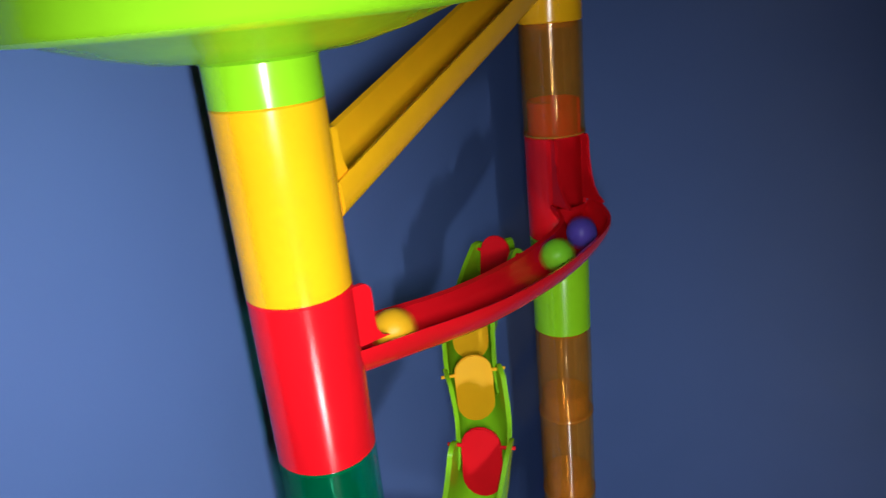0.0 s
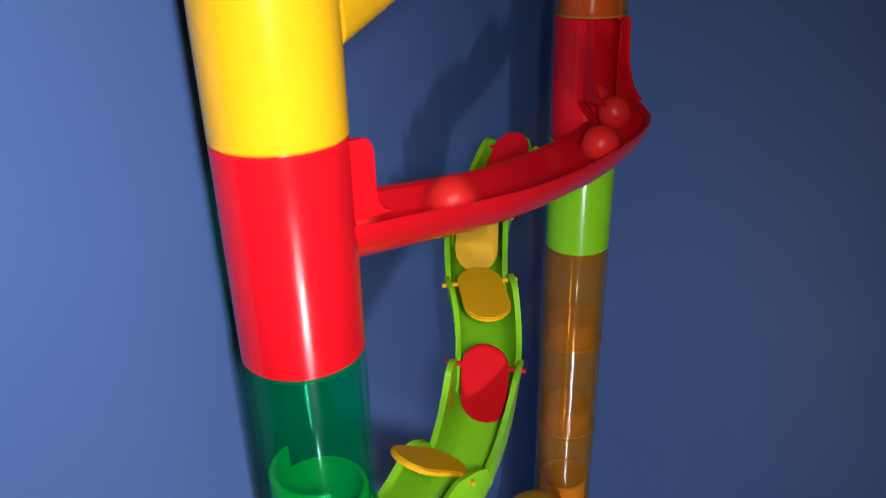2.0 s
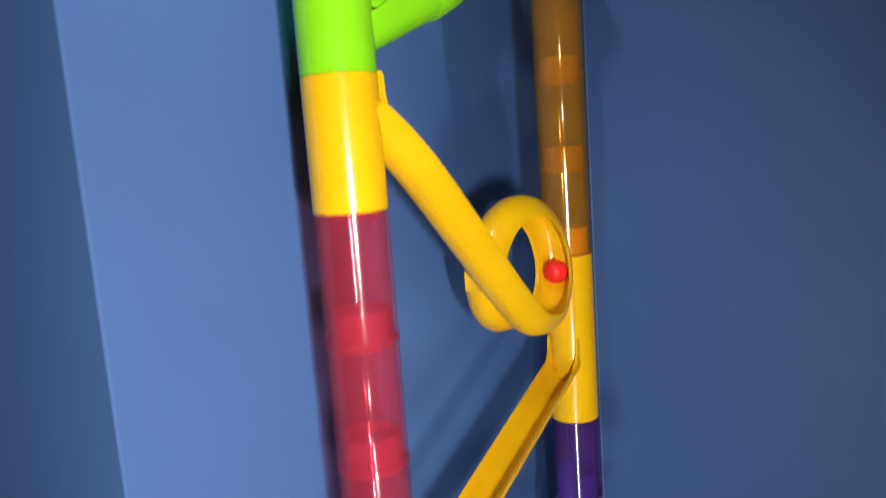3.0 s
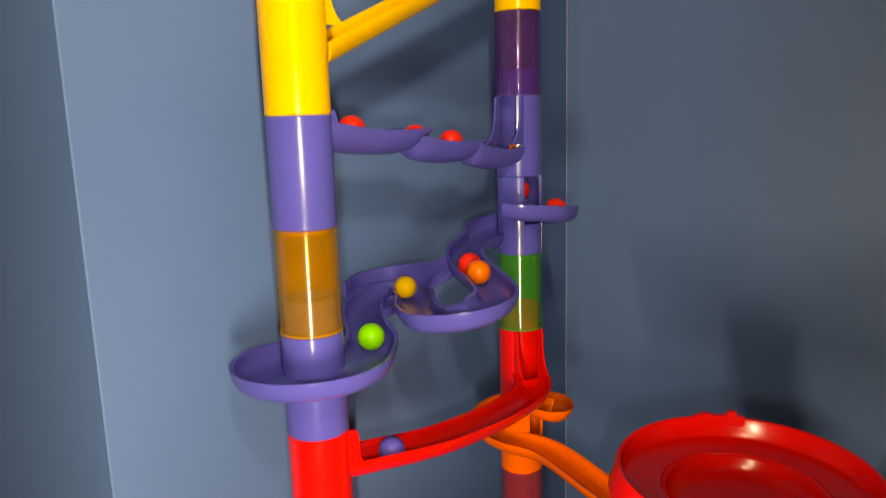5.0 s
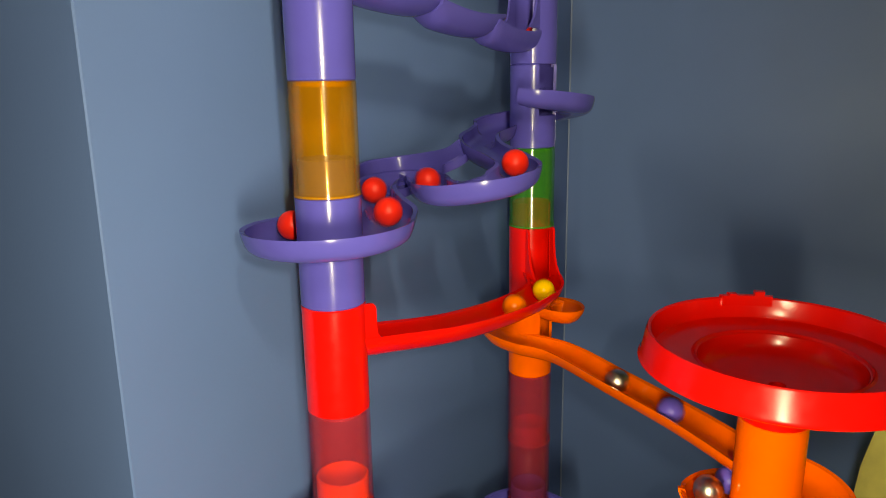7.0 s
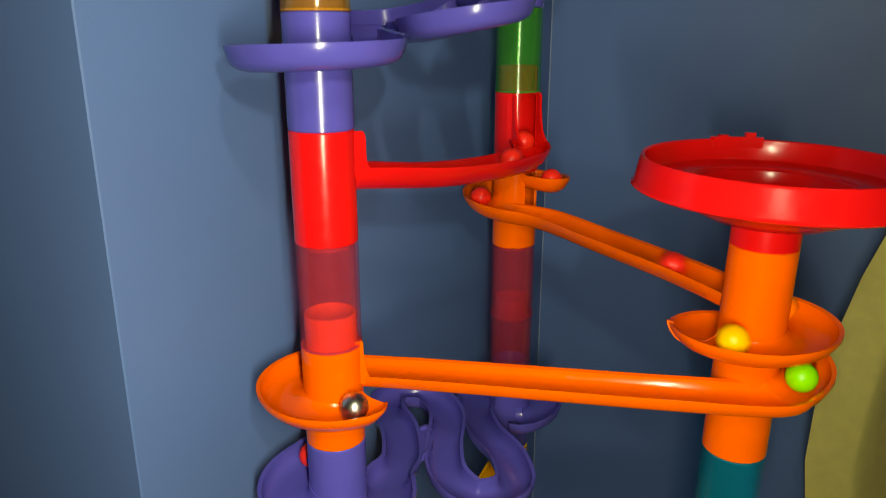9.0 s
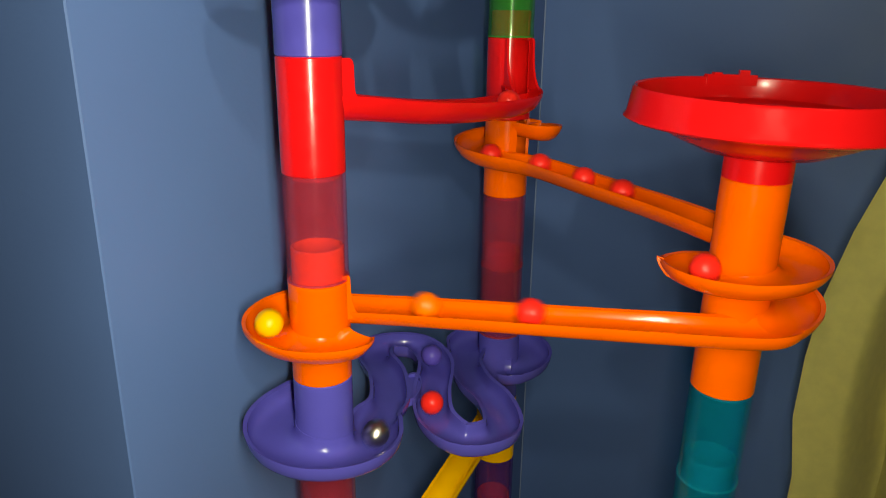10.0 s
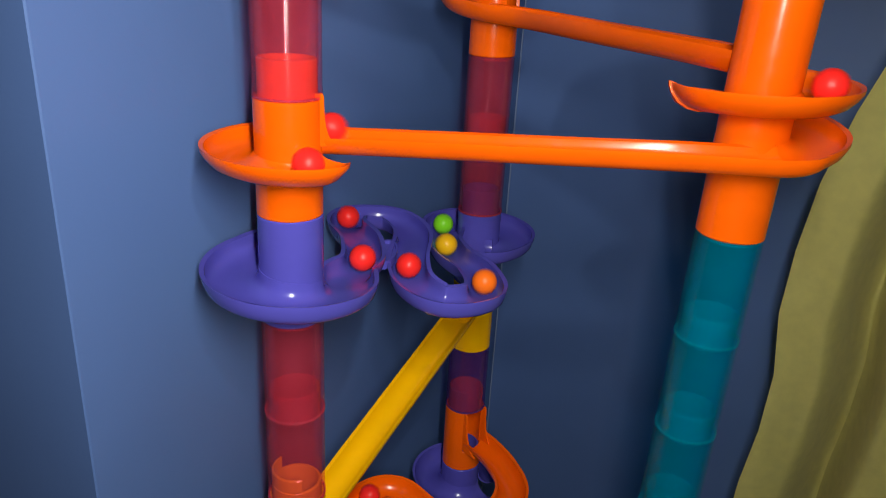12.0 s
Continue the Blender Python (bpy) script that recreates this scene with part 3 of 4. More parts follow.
upper = tray("tray_upper", 11, 10, "violet plastic winding tray between two towers", (None, (-80, -10)))
web((0.0305, 0.090), -0.1295, 0.0065, 0.020, -6, upper)
web((0.0645, 0.106), -0.1150, 0.0085, 0.0075, 0, upper, 0.5)
back = glide(rel([(-0.001, 0.098, -0.127), (0.004, 0.128, -0.1265), (0.022, 0.1425, -0.1255), (0.044, 0.139, -0.1225), (0.060, 0.124, -0.1180), (0.070, 0.114, -0.1110)]), 6)
part("back_wall", swept([(-0.0009, -0.0060), (0.0009, -0.0060), (0.0009, 0.0090), (0.0003, 0.0097), (-0.0003, 0.0097), (-0.0009, 0.0090)], back), PURPLE, upper)
tube_things("b", 11, 1, LEAF, "leaf green see-through plastic tube")
curved_ramp("red_low", 12, 12, RED, "red plastic curved ramp piece below the violet tray")
tube_things("a", 13, 1, MAGENTA, "magenta see-through plastic tube")

# orange slide that winds off the back tower, spiral on the side tower and slide back to the near one
root = thing("winding_slide", "orange plastic slide winding off the back tower", "marble run slide")
slotted("x", ORANGE, "b", 13, "", (-70, -5), 1, root, collar=0.007)
channel_part(root, "channel", "orange_bc", ORANGE, half=0.0125, top=0.0015)
tube_things("b", 14, 2, MAGENTA, "dark magenta see-through plastic tube")

dish("funnel_dish", RED, (0, 0), ZC(13) - FLOOR, "big red plastic funnel dish on the side tower", LEAN_C)
root = thing("spiral_slide", "orange plastic spiral round the side tower with a long slide", "marble run spiral")
sleeve = part("sleeve", socket((0, 0), ZC(15) - FLOOR, ZC(13) - FLOOR), ORANGE, root)
part("plug", plug((0, 0), ZC(13) - FLOOR, None, False, 0.010), ORANGE, sleeve)
sleeve.matrix_world = LEAN_C
slotted("x", ORANGE, "a", 14, "", None, 1, root)
spiral = clear_of_towers("spiral")
mouth = int(np.nonzero(spiral[:, 2] < FLOOR - 0.2800)[0][0])
part("upper_ring", swept(gutter(half=0.0140, top=-0.0006, low=-0.0118), spiral[:mouth]), ORANGE, root)
part("mouth_lip", swept(gutter(half=0.0151, top=0.0000, low=-0.0130, wall=0.0030), spiral[mouth - 2:mouth + 1]), ORANGE, root)
lane = spiral[mouth + 3:]
lane = lane[:int(np.nonzero(np.hypot(lane[:, 0], lane[:, 1]) < 0.036)[0][0])]
ahead = (lane[-1] - lane[-6]) / np.linalg.norm(lane[-1] - lane[-6])
lane = np.vstack([lane, lane[-1] + ahead * 0.010, lane[-1] + ahead * 0.028])
part("channel", swept(gutter(half=0.0136, top=-0.0014, low=-0.0112, box=0.8, n=13), lane), ORANGE, root)
scoop_end = lambda v: max(0.0, (v - 0.90) / 0.10) ** 2
part("bowl", swept(lambda v: gutter(half=0.0140 - 0.0050 * scoop_end(v), top=-0.0006, low=-0.0118 + 0.0088 * scoop_end(v)),
                   glide(rel(round_way(A, 0.0285, 78, 330, -0.3170, -0.3235, 12)), 4)), ORANGE, root)
tab(A, 25, FLOOR - 0.320, ZA(14) + 0.003, ORANGE, root, 0.005)
for k in range(4):
    tube_thing((0, 0), ZC(16 + k) - FLOOR, ZC(15 + k) - FLOOR, TEAL, "teal see-through plastic tube of the side tower", LEAN_C)

lower = tray("tray_lower", 15, 16, "violet plastic winding tray low on the towers", (None, None))
web((0.0490, 0.080), -0.4090, 0.0075, 0.020, -6, lower)
tube_things("a", 16, 2, MAGENTA, "magenta see-through plastic tube")
root = thing("straight_slide", "long yellow plastic slide low on the towers", "marble run slide")
slotted("x", YELLOW, "b", 17, "", None, 1, root)
slotted("x", YELLOW, "a", 18, "", None, 1, root, notch=True)
channel_part(root, "channel", "slide_low", YELLOW, half=0.0120, top=0.0005, low=-0.0115)
tube_things("b", 18, 1, VIOLET, "dark violet see-through plastic tube")
curved_ramp("orange_low", 19, 19, ORANGE, "orange plastic winding ramp piece low on the towers", 62, -54)
root = thing("bowl_piece", "violet plastic piece with a round bowl", "marble run bowl")
slotted("x", PURPLE, "b", 20, "", None, 1, root)
part("bowl", swept(gutter(half=0.0140, top=0.0045), glide(rel(round_way(B, 0.029, 0, 330, -0.668, -0.672, 14)), 4)), PURPLE, root)
tube_thing(A, 0.0, ZA(20), MAGENTA, "magenta see-through plastic tube at the foot of the tower")
tube_thing(B, 0.0, ZB(21), MAGENTA, "magenta see-through plastic tube at the foot of the tower")
tube_thing((0, 0), -FLOOR + 0.0005, ZC(19) - FLOOR, TEAL, "teal see-through plastic tube at the foot of the side tower", LEAN_C)

# ---- curtain hanging before the wall ----


def fold_depth(u):
    """Pleats: a broad face, a slope back towards the wall, a short turn forward."""
    v = u / 0.155
    w = v - math.floor(v)
    deep = 0.074 + 0.008 * math.sin(2.3 * math.floor(v))
    ease = lambda k: k * k * (3 - 2 * k)
    if w < 0.42:
        return deep + 0.004 * math.sin(w / 0.42 * math.pi)
    if w < 0.88:
        return deep * (1 - ease((w - 0.42) / 0.46))
    return deep * ease((w - 0.88) / 0.12)


def curtain():
    rows = []
    n = 220
    for k in range(40):
        z = 0.02 + (TOP - 0.10) * k / 39
        row = []
        for i in range(n):
            u = i / (n - 1)
            lean = 0.012 * math.sin(z * 2.1 + 0.4) + 0.004 * math.sin(z * 6.3)
            fold = fold_depth(u + lean) + 0.0025 * math.sin(u * 61 + z * 5.0)
            sway = 0.007 * math.sin(z * 17.0) * (1 - u) + 0.002 * math.sin(z * 41 + 1.0) * (1 - u)
            hang = np.interp(z - FLOOR, (-0.80, -0.56, -0.46, -0.36, -0.25, 0.0), (0.013, 0.010, 0.012, 0.026, 0.042, 0.046))
            p = CORNER + D3 * (0.296 + u * 0.62 + sway + hang) - D1 * (0.044 + fold)
            row.append((p.x, p.y, z))
        rows.append(row)
    bm = strip(rows, False, False)
    bmesh.ops.solidify(bm, geom=bm.faces[:], thickness=0.0016)
    return link(bm, "curtain", CURTAIN, None, "", 80)


tagged(curtain(), "mustard yellow cloth curtain hanging in soft folds", "curtain")

# ---- marbles ----
def marble(colour):
    bm = bmesh.new()
    bmesh.ops.create_uvsphere(bm, u_segments=24, v_segments=14, radius=0.008)
    ob = link(bm, "marble", BALLS[colour], None, "", 180)
    word = {"steel": "shiny steel ball"}.get(colour, "plain %s plastic marble" % colour)
    return tagged(ob, word + " rolling through the run", "marble", "marbles")


# colour, way, and the seconds at which each share of the way is passed
ROLLS = (
    ("violet", "red_top", ((0, 0.701), (0.1, 0.868), (0.25, 1.000))),
    ("green", "red_top", ((0, 0.563), (0.1, 0.698), (0.2, 0.831), (0.35, 1.000))),
    ("yellow", "red_top", ((0, 0.114), (0.1, 0.227), (0.2, 0.361), (0.3, 0.487), (0.4, 0.618), (0.5, 0.711), (0.6, 0.833), (0.7, 0.851), (0.8, 1.000))),
    ("orange", "red_top", ((0.3, 0.000), (0.4, 0.165), (0.5, 0.282), (0.6, 0.411), (0.7, 0.568), (0.8, 0.689), (0.9, 0.736), (1, 0.841), (1.1, 0.905), (1.2, 1.000))),
    ("red", "red_top", ((1.2, 0.000), (1.3, 0.075), (1.4, 0.220), (1.5, 0.416), (1.6, 0.584), (1.7, 0.649), (1.8, 0.900), (1.9, 1.000))),
    ("red", "red_top", ((1.5, 0.000), (1.6, 0.264), (1.7, 0.442), (1.8, 0.558), (1.9, 0.881), (2, 0.881), (2.15, 1.000))),
    ("red", "red_top", ((1.55, 0.000), (1.7, 0.222), (1.8, 0.352), (1.9, 0.472), (2, 0.801), (2.1, 0.831), (2.2, 1.000))),
    ("red", "red_top", ((1.65, 0.000), (1.8, 0.149), (1.9, 0.339), (2, 0.611), (2.1, 0.688), (2.2, 0.688), (2.35, 1.000))),
    ("red", "red_top", ((1.85, 0.000), (2, 0.204), (2.1, 0.402), (2.2, 0.639), (2.3, 0.646), (2.4, 1.000))),
    ("red", "red_top", ((1.95, 0.000), (2.1, 0.184), (2.2, 0.356), (2.3, 0.611), (2.45, 1.000))),
    ("red", "red_top", ((2.05, 0.000), (2.2, 0.224), (2.3, 0.384), (2.4, 0.574), (2.55, 1.000))),
    ("violet", "paddles", ((0.2, 0.000), (0.5, 0.693), (0.75, 1.000))),
    ("green", "paddles", ((0.4, 0.000), (0.9, 0.850), (1.1, 1.000))),
    ("yellow", "paddles", ((0.8, 0.000), (1.2, 0.676), (1.5, 1.000))),
    ("orange", "paddles", ((1.2, 0.000), (1.5, 0.401), (1.8, 0.850), (1.95, 1.000))),
    ("red", "paddles", ((1.9, 0.000), (2.2, 0.451), (2.4, 0.881), (2.6, 1.000))),
    ("red", "paddles", ((2.2, 0.000), (2.6, 0.649), (2.8, 0.853), (2.95, 1.000))),
    ("red", "paddles", ((2.3, 0.000), (2.6, 0.152), (2.8, 0.641), (3.05, 1.000))),
    ("violet", "loop", ((0.8, 0.000), (1.7, 1.000))),
    ("orange", "loop", ((1.9, 0.000), (2.5, 0.471), (2.7, 1.000))),
    ("red", "loop", ((2.55, 0.000), (2.8, 0.119), (3, 0.518), (3.2, 0.800), (3.35, 1.000))),
    ("red", "loop", ((2.9, 0.000), (3.2, 0.503), (3.3, 0.566), (3.4, 0.578), (3.5, 0.781), (3.7, 1.000))),
    ("red", "loop", ((3.2, 0.000), (3.5, 0.459), (3.65, 0.551), (3.9, 1.000))),
    ("red", "slide_mid", ((3.3, 0.000), (3.4, 0.035), (3.5, 0.299), (3.6, 0.616), (3.7, 0.861), (3.8, 1.000))),
    ("red", "slide_mid", ((3.4, 0.000), (3.5, 0.000), (3.6, 0.219), (3.7, 0.509), (3.9, 1.000))),
    ("red", "slide_mid", ((3.6, 0.000), (3.7, 0.028), (4.05, 1.000))),
    ("red", "slide_mid", ((3.9, 0.000), (4.4, 1.000))),
    ("orange", "steps", ((3.3, 0.000), (3.5, 0.359), (3.6, 0.389), (3.7, 0.566), (4, 1.000))),
    ("red", "steps", ((4.3, 0.000), (5.3, 0.843), (5.45, 1.000))),
    ("red", "steps", ((4.5, 0.000), (5.3, 0.659), (5.4, 0.895), (5.5, 1.000))),
    ("red", "steps", ((4.8, 0.000), (5.3, 0.364), (5.5, 0.618), (5.6, 0.876), (5.8, 1.000))),
    ("red", "steps", ((5.35, 0.000), (5.5, 0.147), (5.6, 0.280), (5.7, 0.372), (5.9, 0.644), (6.05, 1.000))),
    ("red", "steps", ((5.75, 0.000), (6, 0.604), (6.3, 1.000))),
    ("red", "steps", ((6.35, 0.000), (6.5, 0.185), (6.6, 0.306), (7, 1.000))),
    ("green", "tray_upper", ((2.9, 0.000), (3.5, 0.064), (3.7, 0.099), (5.3, 0.902), (5.4, 0.920), (5.55, 1.000))),
    ("yellow", "tray_upper", ((3.2, 0.000), (3.4, 0.000), (3.7, 0.016), (5.3, 0.730), (5.4, 0.770), (5.5, 0.798), (5.6, 0.834), (5.7, 0.913), (5.8, 0.923), (5.95, 1.000))),
    ("orange", "tray_upper", ((4.2, 0.000), (5.3, 0.491), (5.4, 0.549), (5.5, 0.622), (5.6, 0.674), (5.7, 0.713), (5.8, 0.750), (5.9, 0.785), (6, 0.826), (6.1, 0.897), (6.2, 0.905), (6.4, 1.000))),
    ("red", "tray_upper", ((4.4, 0.000), (5.3, 0.500), (5.5, 0.572), (5.7, 0.674), (6, 0.800), (6.1, 0.844), (6.3, 0.922), (6.5, 1.000))),
    ("red", "tray_upper", ((4.6, 0.000), (5.3, 0.160), (5.5, 0.339), (5.6, 0.414), (5.7, 0.433), (5.8, 0.497), (5.9, 0.497), (6, 0.507), (6.1, 0.636), (6.2, 0.682), (6.3, 0.727), (6.4, 0.777), (6.5, 0.815), (6.6, 0.869), (6.7, 0.915), (6.9, 1.000))),
    ("red", "tray_upper", ((5, 0.000), (5.5, 0.158), (5.8, 0.240), (5.9, 0.338), (6, 0.381), (6.1, 0.430), (6.2, 0.509), (6.3, 0.509), (6.4, 0.511), (6.5, 0.637), (6.6, 0.694), (6.7, 0.719), (7.1, 1.000))),
    ("red", "tray_upper", ((5.1, 0.000), (5.5, 0.136), (6, 0.318), (6.1, 0.343), (6.2, 0.419), (6.3, 0.463), (6.5, 0.491), (6.7, 0.516), (7.3, 1.000))),
    ("red", "tray_upper", ((5.4, 0.000), (6, 0.114), (6.3, 0.327), (6.4, 0.356), (6.5, 0.416), (6.6, 0.425), (6.7, 0.445), (7.4, 1.000))),
    ("red", "tray_upper", ((5.6, 0.000), (6, 0.154), (6.4, 0.325), (6.5, 0.334), (6.7, 0.334), (7.6, 1.000))),
    ("red", "tray_upper", ((6, 0.000), (6.5, 0.130), (7.2, 0.502), (7.9, 1.000))),
    ("red", "tray_upper", ((6.6, 0.000), (8.5, 0.786), (8.8, 0.886), (9, 1.000))),
    ("steel", "red_low", ((4.9, 0.000), (5.3, 0.154), (5.4, 0.282), (5.5, 0.426), (5.6, 0.554), (5.7, 0.686), (5.8, 0.836), (5.9, 1.000))),
    ("violet", "red_low", ((4.8, 0.000), (5.3, 0.407), (5.4, 0.553), (5.5, 0.686), (5.6, 0.863), (5.7, 1.000))),
    ("green", "red_low", ((5.8, 0.000), (5.9, 0.102), (6, 0.140), (6.1, 0.209), (6.2, 0.309), (6.3, 0.421), (6.4, 0.523), (6.5, 0.618), (6.6, 0.699), (6.7, 0.876), (6.85, 1.000))),
    ("yellow", "red_low", ((6.3, 0.000), (6.4, 0.095), (6.5, 0.164), (6.6, 0.239), (6.7, 0.326), (7.2, 1.000))),
    ("orange", "red_low", ((6.5, 0.000), (6.6, 0.102), (6.7, 0.217), (7.4, 1.000))),
    ("red", "red_low", ((7, 0.000), (7.8, 1.000))),
    ("red", "red_low", ((7.5, 0.000), (8.3, 0.546), (8.5, 0.678), (8.6, 1.000))),
    ("red", "red_low", ((7.7, 0.000), (8.3, 0.314), (8.5, 0.523), (8.7, 0.676), (8.8, 1.000))),
    ("red", "red_low", ((7.9, 0.000), (8.3, 0.110), (8.5, 0.316), (8.7, 0.487), (8.8, 0.656), (8.9, 1.000))),
    ("red", "red_low", ((8.3, 0.000), (8.5, 0.150), (8.7, 0.371), (8.8, 0.496), (8.9, 0.933), (9.05, 1.000))),
    ("red", "red_low", ((8.4, 0.000), (8.5, 0.088), (8.7, 0.257), (8.8, 0.374), (8.9, 0.459), (9, 0.856), (9.15, 1.000))),
    ("red", "red_low", ((8.8, 0.000), (9, 0.604), (9.1, 0.663), (9.25, 1.000))),
    ("red", "red_low", ((9.3, 0.000), (9.4, 0.109), (9.5, 0.167), (9.6, 0.239), (9.8, 0.406), (10, 0.634), (10.1, 0.830), (10.25, 1.000))),
    ("green", "orange_bc", ((7.4, 0.000), (8.3, 0.766), (8.4, 0.876), (8.5, 1.000))),
    ("yellow", "orange_bc", ((7.8, 0.000), (8.3, 0.509), (8.4, 0.611), (8.5, 0.728), (8.6, 0.826), (8.75, 1.000))),
    ("violet", "orange_bc", ((5.75, 0.000), (6, 0.050), (6.5, 0.301), (7.2, 1.000))),
    ("red", "orange_bc", ((5.8, 0.000), (5.9, 0.085), (6, 0.124), (6.5, 0.487), (6.7, 0.616), (7, 1.000))),
    ("steel", "orange_bc", ((5.95, 0.000), (6.5, 0.135), (7.3, 1.000))),
    ("red", "orange_bc", ((8, 0.000), (8.5, 0.487), (8.7, 0.681), (8.8, 0.786), (8.9, 1.000))),
    ("red", "orange_bc", ((8.2, 0.000), (8.5, 0.366), (8.7, 0.506), (8.8, 0.618), (9, 0.833), (9.1, 1.000))),
    ("red", "orange_bc", ((8.3, 0.000), (8.5, 0.070), (9, 0.361), (9.2, 0.581), (9.3, 0.678), (9.4, 0.800), (9.5, 0.903), (9.6, 1.000))),
    ("red", "orange_bc", ((8.7, 0.000), (9, 0.080), (9.2, 0.491), (9.4, 0.671), (9.5, 0.778), (9.6, 0.883), (9.7, 1.000))),
    ("red", "orange_bc", ((9.1, 0.000), (9.5, 0.314), (9.8, 0.492), (10, 0.740), (10.2, 1.000))),
    ("red", "orange_bc", ((9.2, 0.000), (9.5, 0.083), (10, 0.646), (10.2, 0.880), (10.3, 1.000))),
    ("red", "orange_bc", ((9.5, 0.000), (10, 0.526), (10.2, 0.745), (10.3, 0.845), (10.4, 1.000))),
    ("red", "orange_bc", ((9.6, 0.000), (10, 0.422), (10.3, 0.708), (10.4, 0.813), (10.5, 1.000))),
    ("red", "orange_bc", ((10, 0.000), (10.5, 0.494), (10.7, 0.715), (10.8, 0.831), (10.9, 1.000))),
    ("red", "orange_bc", ((10.2, 0.000), (10.5, 0.134), (11, 0.301), (11.5, 0.568), (11.8, 1.000))),
    ("steel", "spiral", ((6, 0.000), (8.3, 0.549), (8.4, 0.610), (8.5, 0.676), (8.6, 0.757), (8.8, 0.888), (8.9, 0.938), (9, 0.958), (9.15, 1.000))),
    ("violet", "spiral", ((5.9, 0.000), (8.3, 0.614), (8.4, 0.697), (8.6, 0.882), (8.7, 0.923), (8.8, 0.957), (8.95, 1.000))),
    ("red", "spiral", ((5.5, 0.000), (8.3, 0.911), (8.4, 0.957), (8.5, 0.970), (8.65, 1.000))),
    ("green", "spiral", ((8.45, 0.000), (8.6, 0.124), (8.7, 0.174), (8.8, 0.224), (8.9, 0.341), (9, 0.397), (9.1, 0.429), (9.2, 0.496), (9.3, 0.566), (9.4, 0.641), (9.5, 0.726), (9.7, 0.887), (9.8, 0.938), (9.9, 0.960), (10.05, 1.000))),
    ("yellow", "spiral", ((8.7, 0.000), (8.8, 0.083), (8.9, 0.144), (9, 0.192), (9.1, 0.230), (9.3, 0.396), (9.4, 0.436), (9.5, 0.497), (9.6, 0.564), (9.7, 0.631), (9.8, 0.708), (10, 0.878), (10.1, 0.926), (10.2, 0.957), (10.4, 1.000))),
    ("orange", "spiral", ((8.85, 0.000), (9.1, 0.129), (9.5, 0.401), (9.8, 0.549), (9.9, 0.614), (10, 0.691), (10.2, 0.874), (10.3, 0.916), (10.4, 0.955), (10.5, 1.000))),
    ("red", "spiral", ((9.05, 0.000), (9.2, 0.087), (9.4, 0.192), (9.5, 0.242), (9.7, 0.404), (9.8, 0.466), (9.9, 0.531), (10, 0.602), (10.1, 0.683), (10.3, 0.882), (10.4, 0.926), (10.5, 0.953), (10.6, 0.962), (10.75, 1.000))),
    ("red", "spiral", ((9.55, 0.000), (9.7, 0.135), (9.8, 0.187), (9.9, 0.234), (10.1, 0.397), (10.2, 0.437), (10.3, 0.503), (10.4, 0.578), (10.5, 0.648), (10.6, 0.728), (10.8, 0.885), (11, 0.931), (11.15, 1.000))),
    ("red", "spiral", ((9.65, 0.000), (9.8, 0.098), (9.9, 0.167), (10, 0.207), (10.3, 0.407), (10.4, 0.472), (10.5, 0.539), (10.7, 0.699), (10.9, 0.880), (11, 0.962), (11.2, 1.000))),
    ("red", "spiral", ((10.15, 0.000), (10.3, 0.093), (10.5, 0.204), (10.6, 0.249), (10.8, 0.401), (10.9, 0.456), (11, 0.521), (11.1, 0.595), (11.2, 0.668), (11.3, 0.760), (11.4, 0.858), (11.5, 0.885), (11.8, 1.000))),
    ("red", "spiral", ((10.2, 0.000), (10.4, 0.102), (10.5, 0.174), (10.7, 0.234), (10.9, 0.414), (11, 0.484), (11.1, 0.553), (11.2, 0.595), (11.3, 0.710), (11.5, 0.906), (11.9, 1.000))),
    ("red", "spiral", ((10.35, 0.000), (10.5, 0.092), (10.7, 0.299), (11, 0.404), (11.2, 0.499), (11.3, 0.576), (11.4, 0.656), (11.5, 0.739), (12, 0.967))),
    ("red", "spiral", ((10.5, 0.000), (10.7, 0.119), (10.8, 0.190), (10.9, 0.247), (11.2, 0.439), (11.3, 0.506), (11.4, 0.585), (11.5, 0.656), (11.75, 0.941), (11.9, 1.000))),
    ("red", "spiral", ((10.8, 0.000), (11, 0.085), (11.3, 0.250), (11.5, 0.399), (12, 0.764))),
    ("red", "spiral", ((11.75, 0.000), (12, 0.119))),
    ("red", "tray_lower", ((8.7, 0.000), (9.1, 0.069), (9.2, 0.124), (9.4, 0.241), (9.5, 0.301), (9.7, 0.404), (9.8, 0.453), (9.9, 0.489), (10, 0.528), (10.1, 0.563), (10.2, 0.609), (10.3, 0.655), (10.4, 0.703), (10.5, 0.750), (10.6, 0.805), (10.7, 0.825), (11, 1.000), (11.2, 1.000))),
    ("steel", "tray_lower", ((9.3, 0.000), (9.7, 0.060), (9.8, 0.090), (10, 0.202), (10.1, 0.266), (10.2, 0.345), (10.4, 0.438), (10.5, 0.481), (10.6, 0.519), (10.9, 0.647), (11, 0.691), (11.1, 0.737), (11.2, 0.781), (11.5, 0.907), (11.7, 1.000))),
    ("violet", "tray_lower", ((9, 0.000), (9.4, 0.083), (9.7, 0.268), (10, 0.447), (10.1, 0.481), (10.5, 0.647), (11.1, 0.905), (11.3, 1.000))),
    ("green", "tray_lower", ((10.2, 0.000), (10.5, 0.061), (10.6, 0.088), (10.7, 0.150), (10.8, 0.204), (10.9, 0.271), (11, 0.345), (11.2, 0.435), (11.3, 0.481), (11.4, 0.520), (11.5, 0.561), (12, 0.801))),
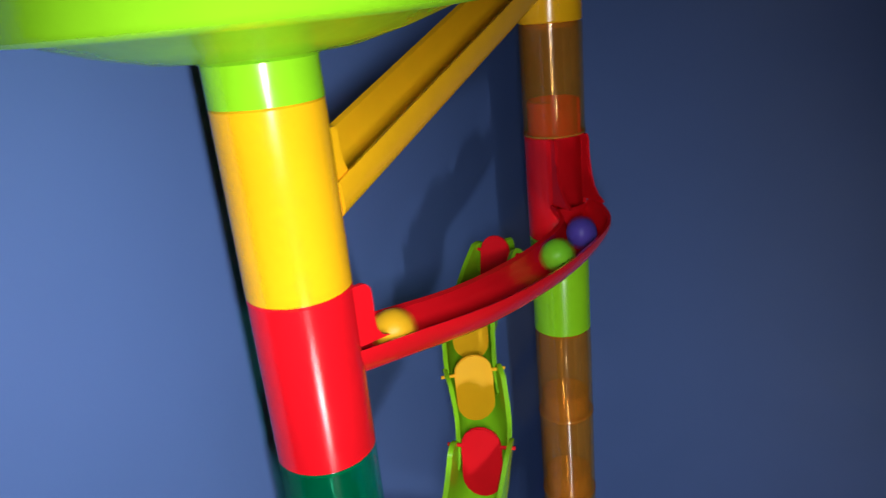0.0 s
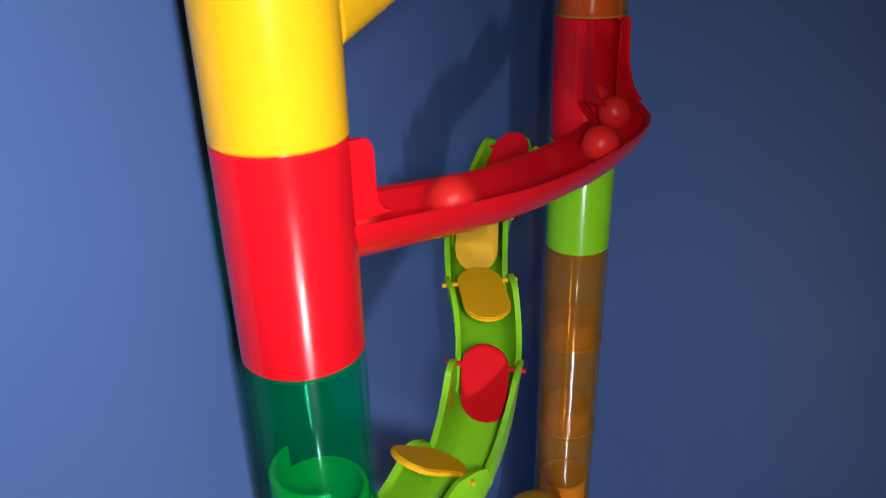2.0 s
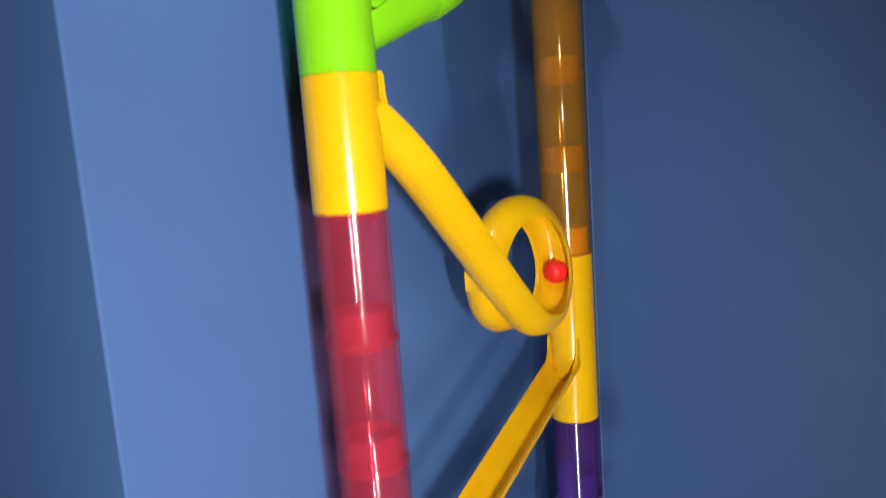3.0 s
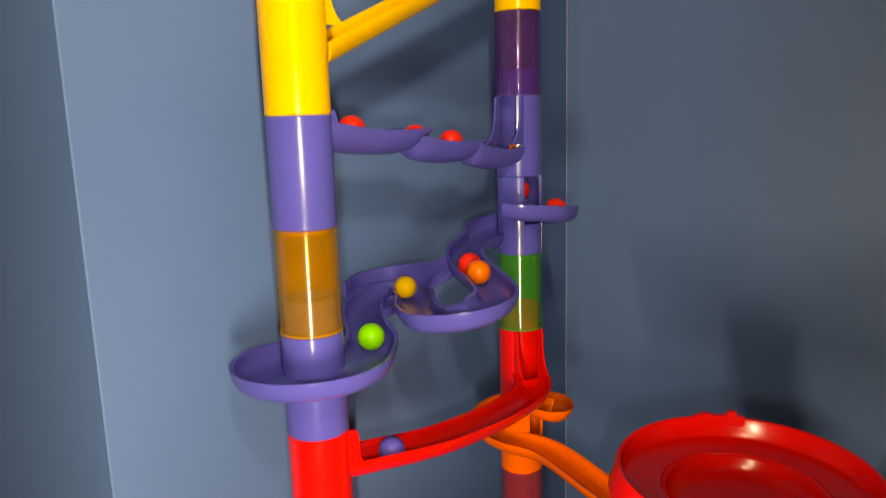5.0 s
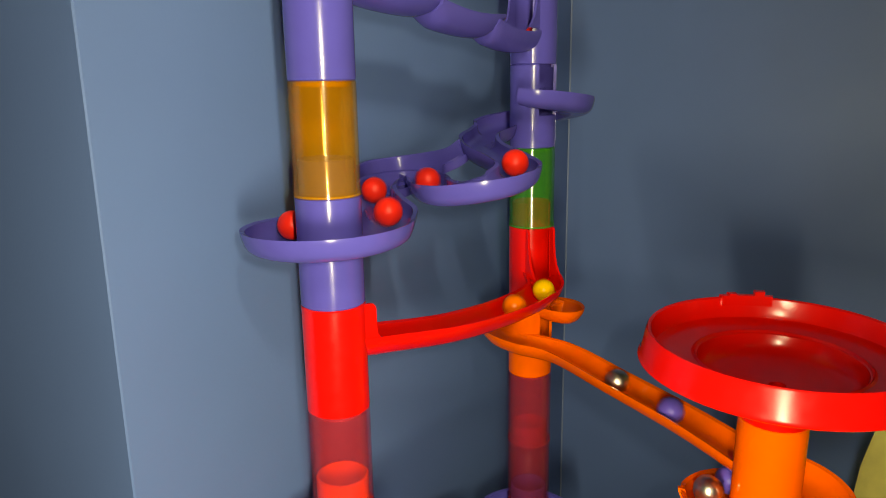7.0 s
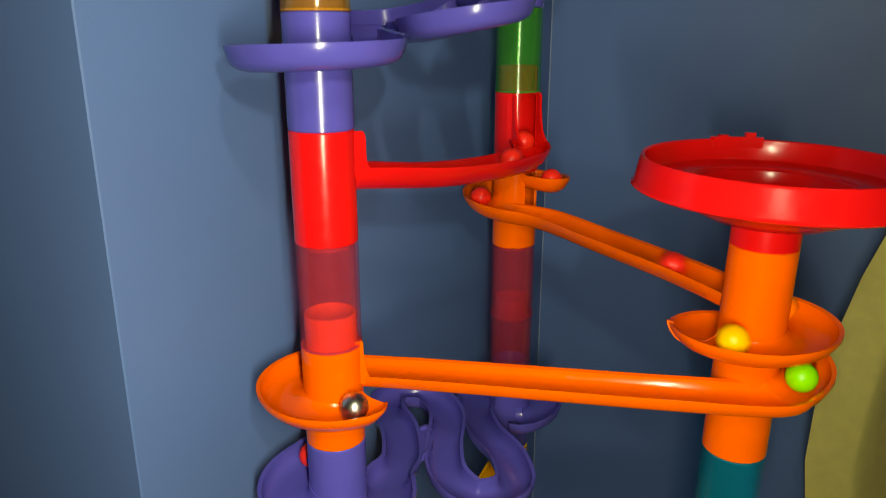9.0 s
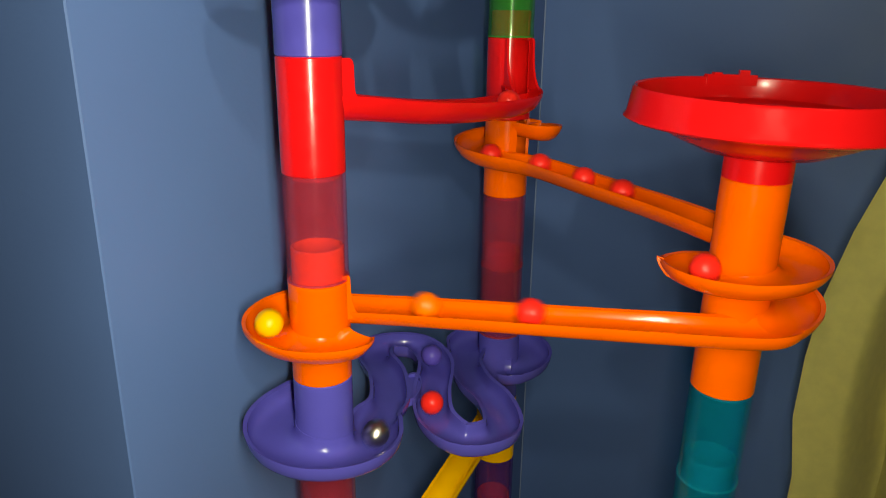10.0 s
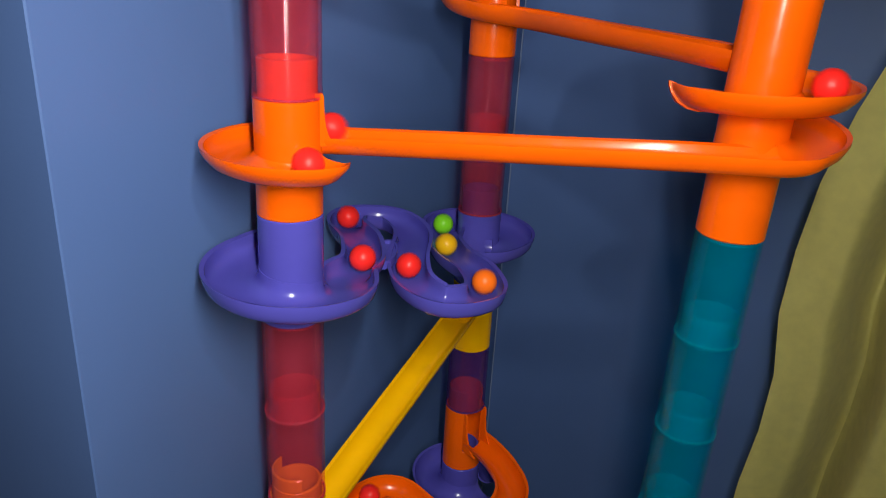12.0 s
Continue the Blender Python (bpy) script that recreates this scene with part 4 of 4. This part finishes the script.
    ("yellow", "tray_lower", ((10.4, 0.000), (10.7, 0.076), (10.8, 0.156), (10.9, 0.214), (11, 0.288), (11.1, 0.357), (11.2, 0.406), (11.3, 0.454), (11.4, 0.483), (11.5, 0.521), (12, 0.735))),
    ("orange", "tray_lower", ((10.6, 0.000), (10.9, 0.081), (11, 0.141), (11.1, 0.197), (11.2, 0.258), (11.3, 0.336), (11.4, 0.370), (11.5, 0.442), (12, 0.640))),
    ("red", "tray_lower", ((10.9, 0.000), (11.2, 0.075), (11.3, 0.137), (11.4, 0.195), (11.5, 0.259), (12, 0.526))),
    ("red", "tray_lower", ((11.2, 0.000), (11.5, 0.073), (12, 0.372))),
    ("red", "tray_lower", ((11.4, 0.000), (12, 0.261))),
    ("red", "slide_low", ((11.1, 0.000), (11.3, 0.295), (11.5, 1.000))),
    ("red", "orange_low", ((11.6, 0.000), (12, 0.285))),
)

# how the paddles swing when marbles push past: seconds and degrees
SWINGS = (
    ((0.0, -10), (0.3, -55), (0.5, -10), (1.0, -60), (1.2, -10), (1.9, -50), (2.2, -10), (2.5, -15), (2.7, -60), (3.0, -10)),
    ((0.0, -8), (0.3, -45), (0.5, -8), (0.7, -50), (0.95, -8), (1.3, -50), (1.5, -8), (2.3, -30), (2.5, -4), (2.7, -50), (3.0, -8)),
    ((0.0, -8), (0.5, -8), (0.65, -75), (0.8, -70), (0.9, -4), (1.0, -8), (1.1, -80), (1.3, -80), (1.4, -10), (1.55, -10), (1.7, -60), (2.0, -80), (2.1, 2), (2.2, -20), (2.3, -85), (2.4, -5), (2.6, -10), (2.75, -60), (3.0, -8)),
    ((0.0, -8), (0.4, -10), (0.5, -66), (0.6, -15), (0.7, -45), (0.8, -5), (0.9, -8), (1.0, -112), (1.1, -30), (1.12, -10), (1.2, -70), (1.35, -70), (1.42, -50), (1.5, -84), (1.6, -60), (1.8, -60), (1.9, -10), (2.1, -6), (2.25, -55), (2.4, -60), (2.5, -24), (2.65, -50), (2.9, -8)),
    ((0.0, -8), (0.6, -40), (0.9, -30), (1.0, -12), (1.2, -80), (1.4, -60), (1.6, -12), (1.75, -60), (1.9, -40), (2.0, -124), (2.15, -70), (2.3, -10), (2.4, -55), (2.5, -34), (2.6, -15), (2.8, -70), (3.1, -8)),
)


def motions():
    for colour, way, rows in ROLLS:
        ob = marble(colour)
        t0, s0 = rows[0]
        keys = [(0.0, s0)] if t0 > 0 else []
        for (ta, sa), (tb, sb) in zip(rows, rows[1:]):
            n = max(1, round((tb - ta) / 0.1))
            keys += [(ta + (tb - ta) * k / n, sa + (sb - sa) * k / n) for k in range(n)]
        keys.append(rows[-1])
        if keys[-1][0] < 12:
            keys.append((12.0, keys[-1][1]))
        walk(ob, [(t, pose(*along_way(way, s))) for t, s in keys])
    for (pad, (x, y, z, heading)), swing in zip(PADDLES, SWINGS):
        keys = [(0.0, swing[0][1])] if swing[0][0] > 0 else []
        keys += list(swing)
        keys.append((12.0, swing[-1][1]))
        walk(pad, [(t, pose(x, y, z, a, 0, heading)) for t, a in keys])


motions()
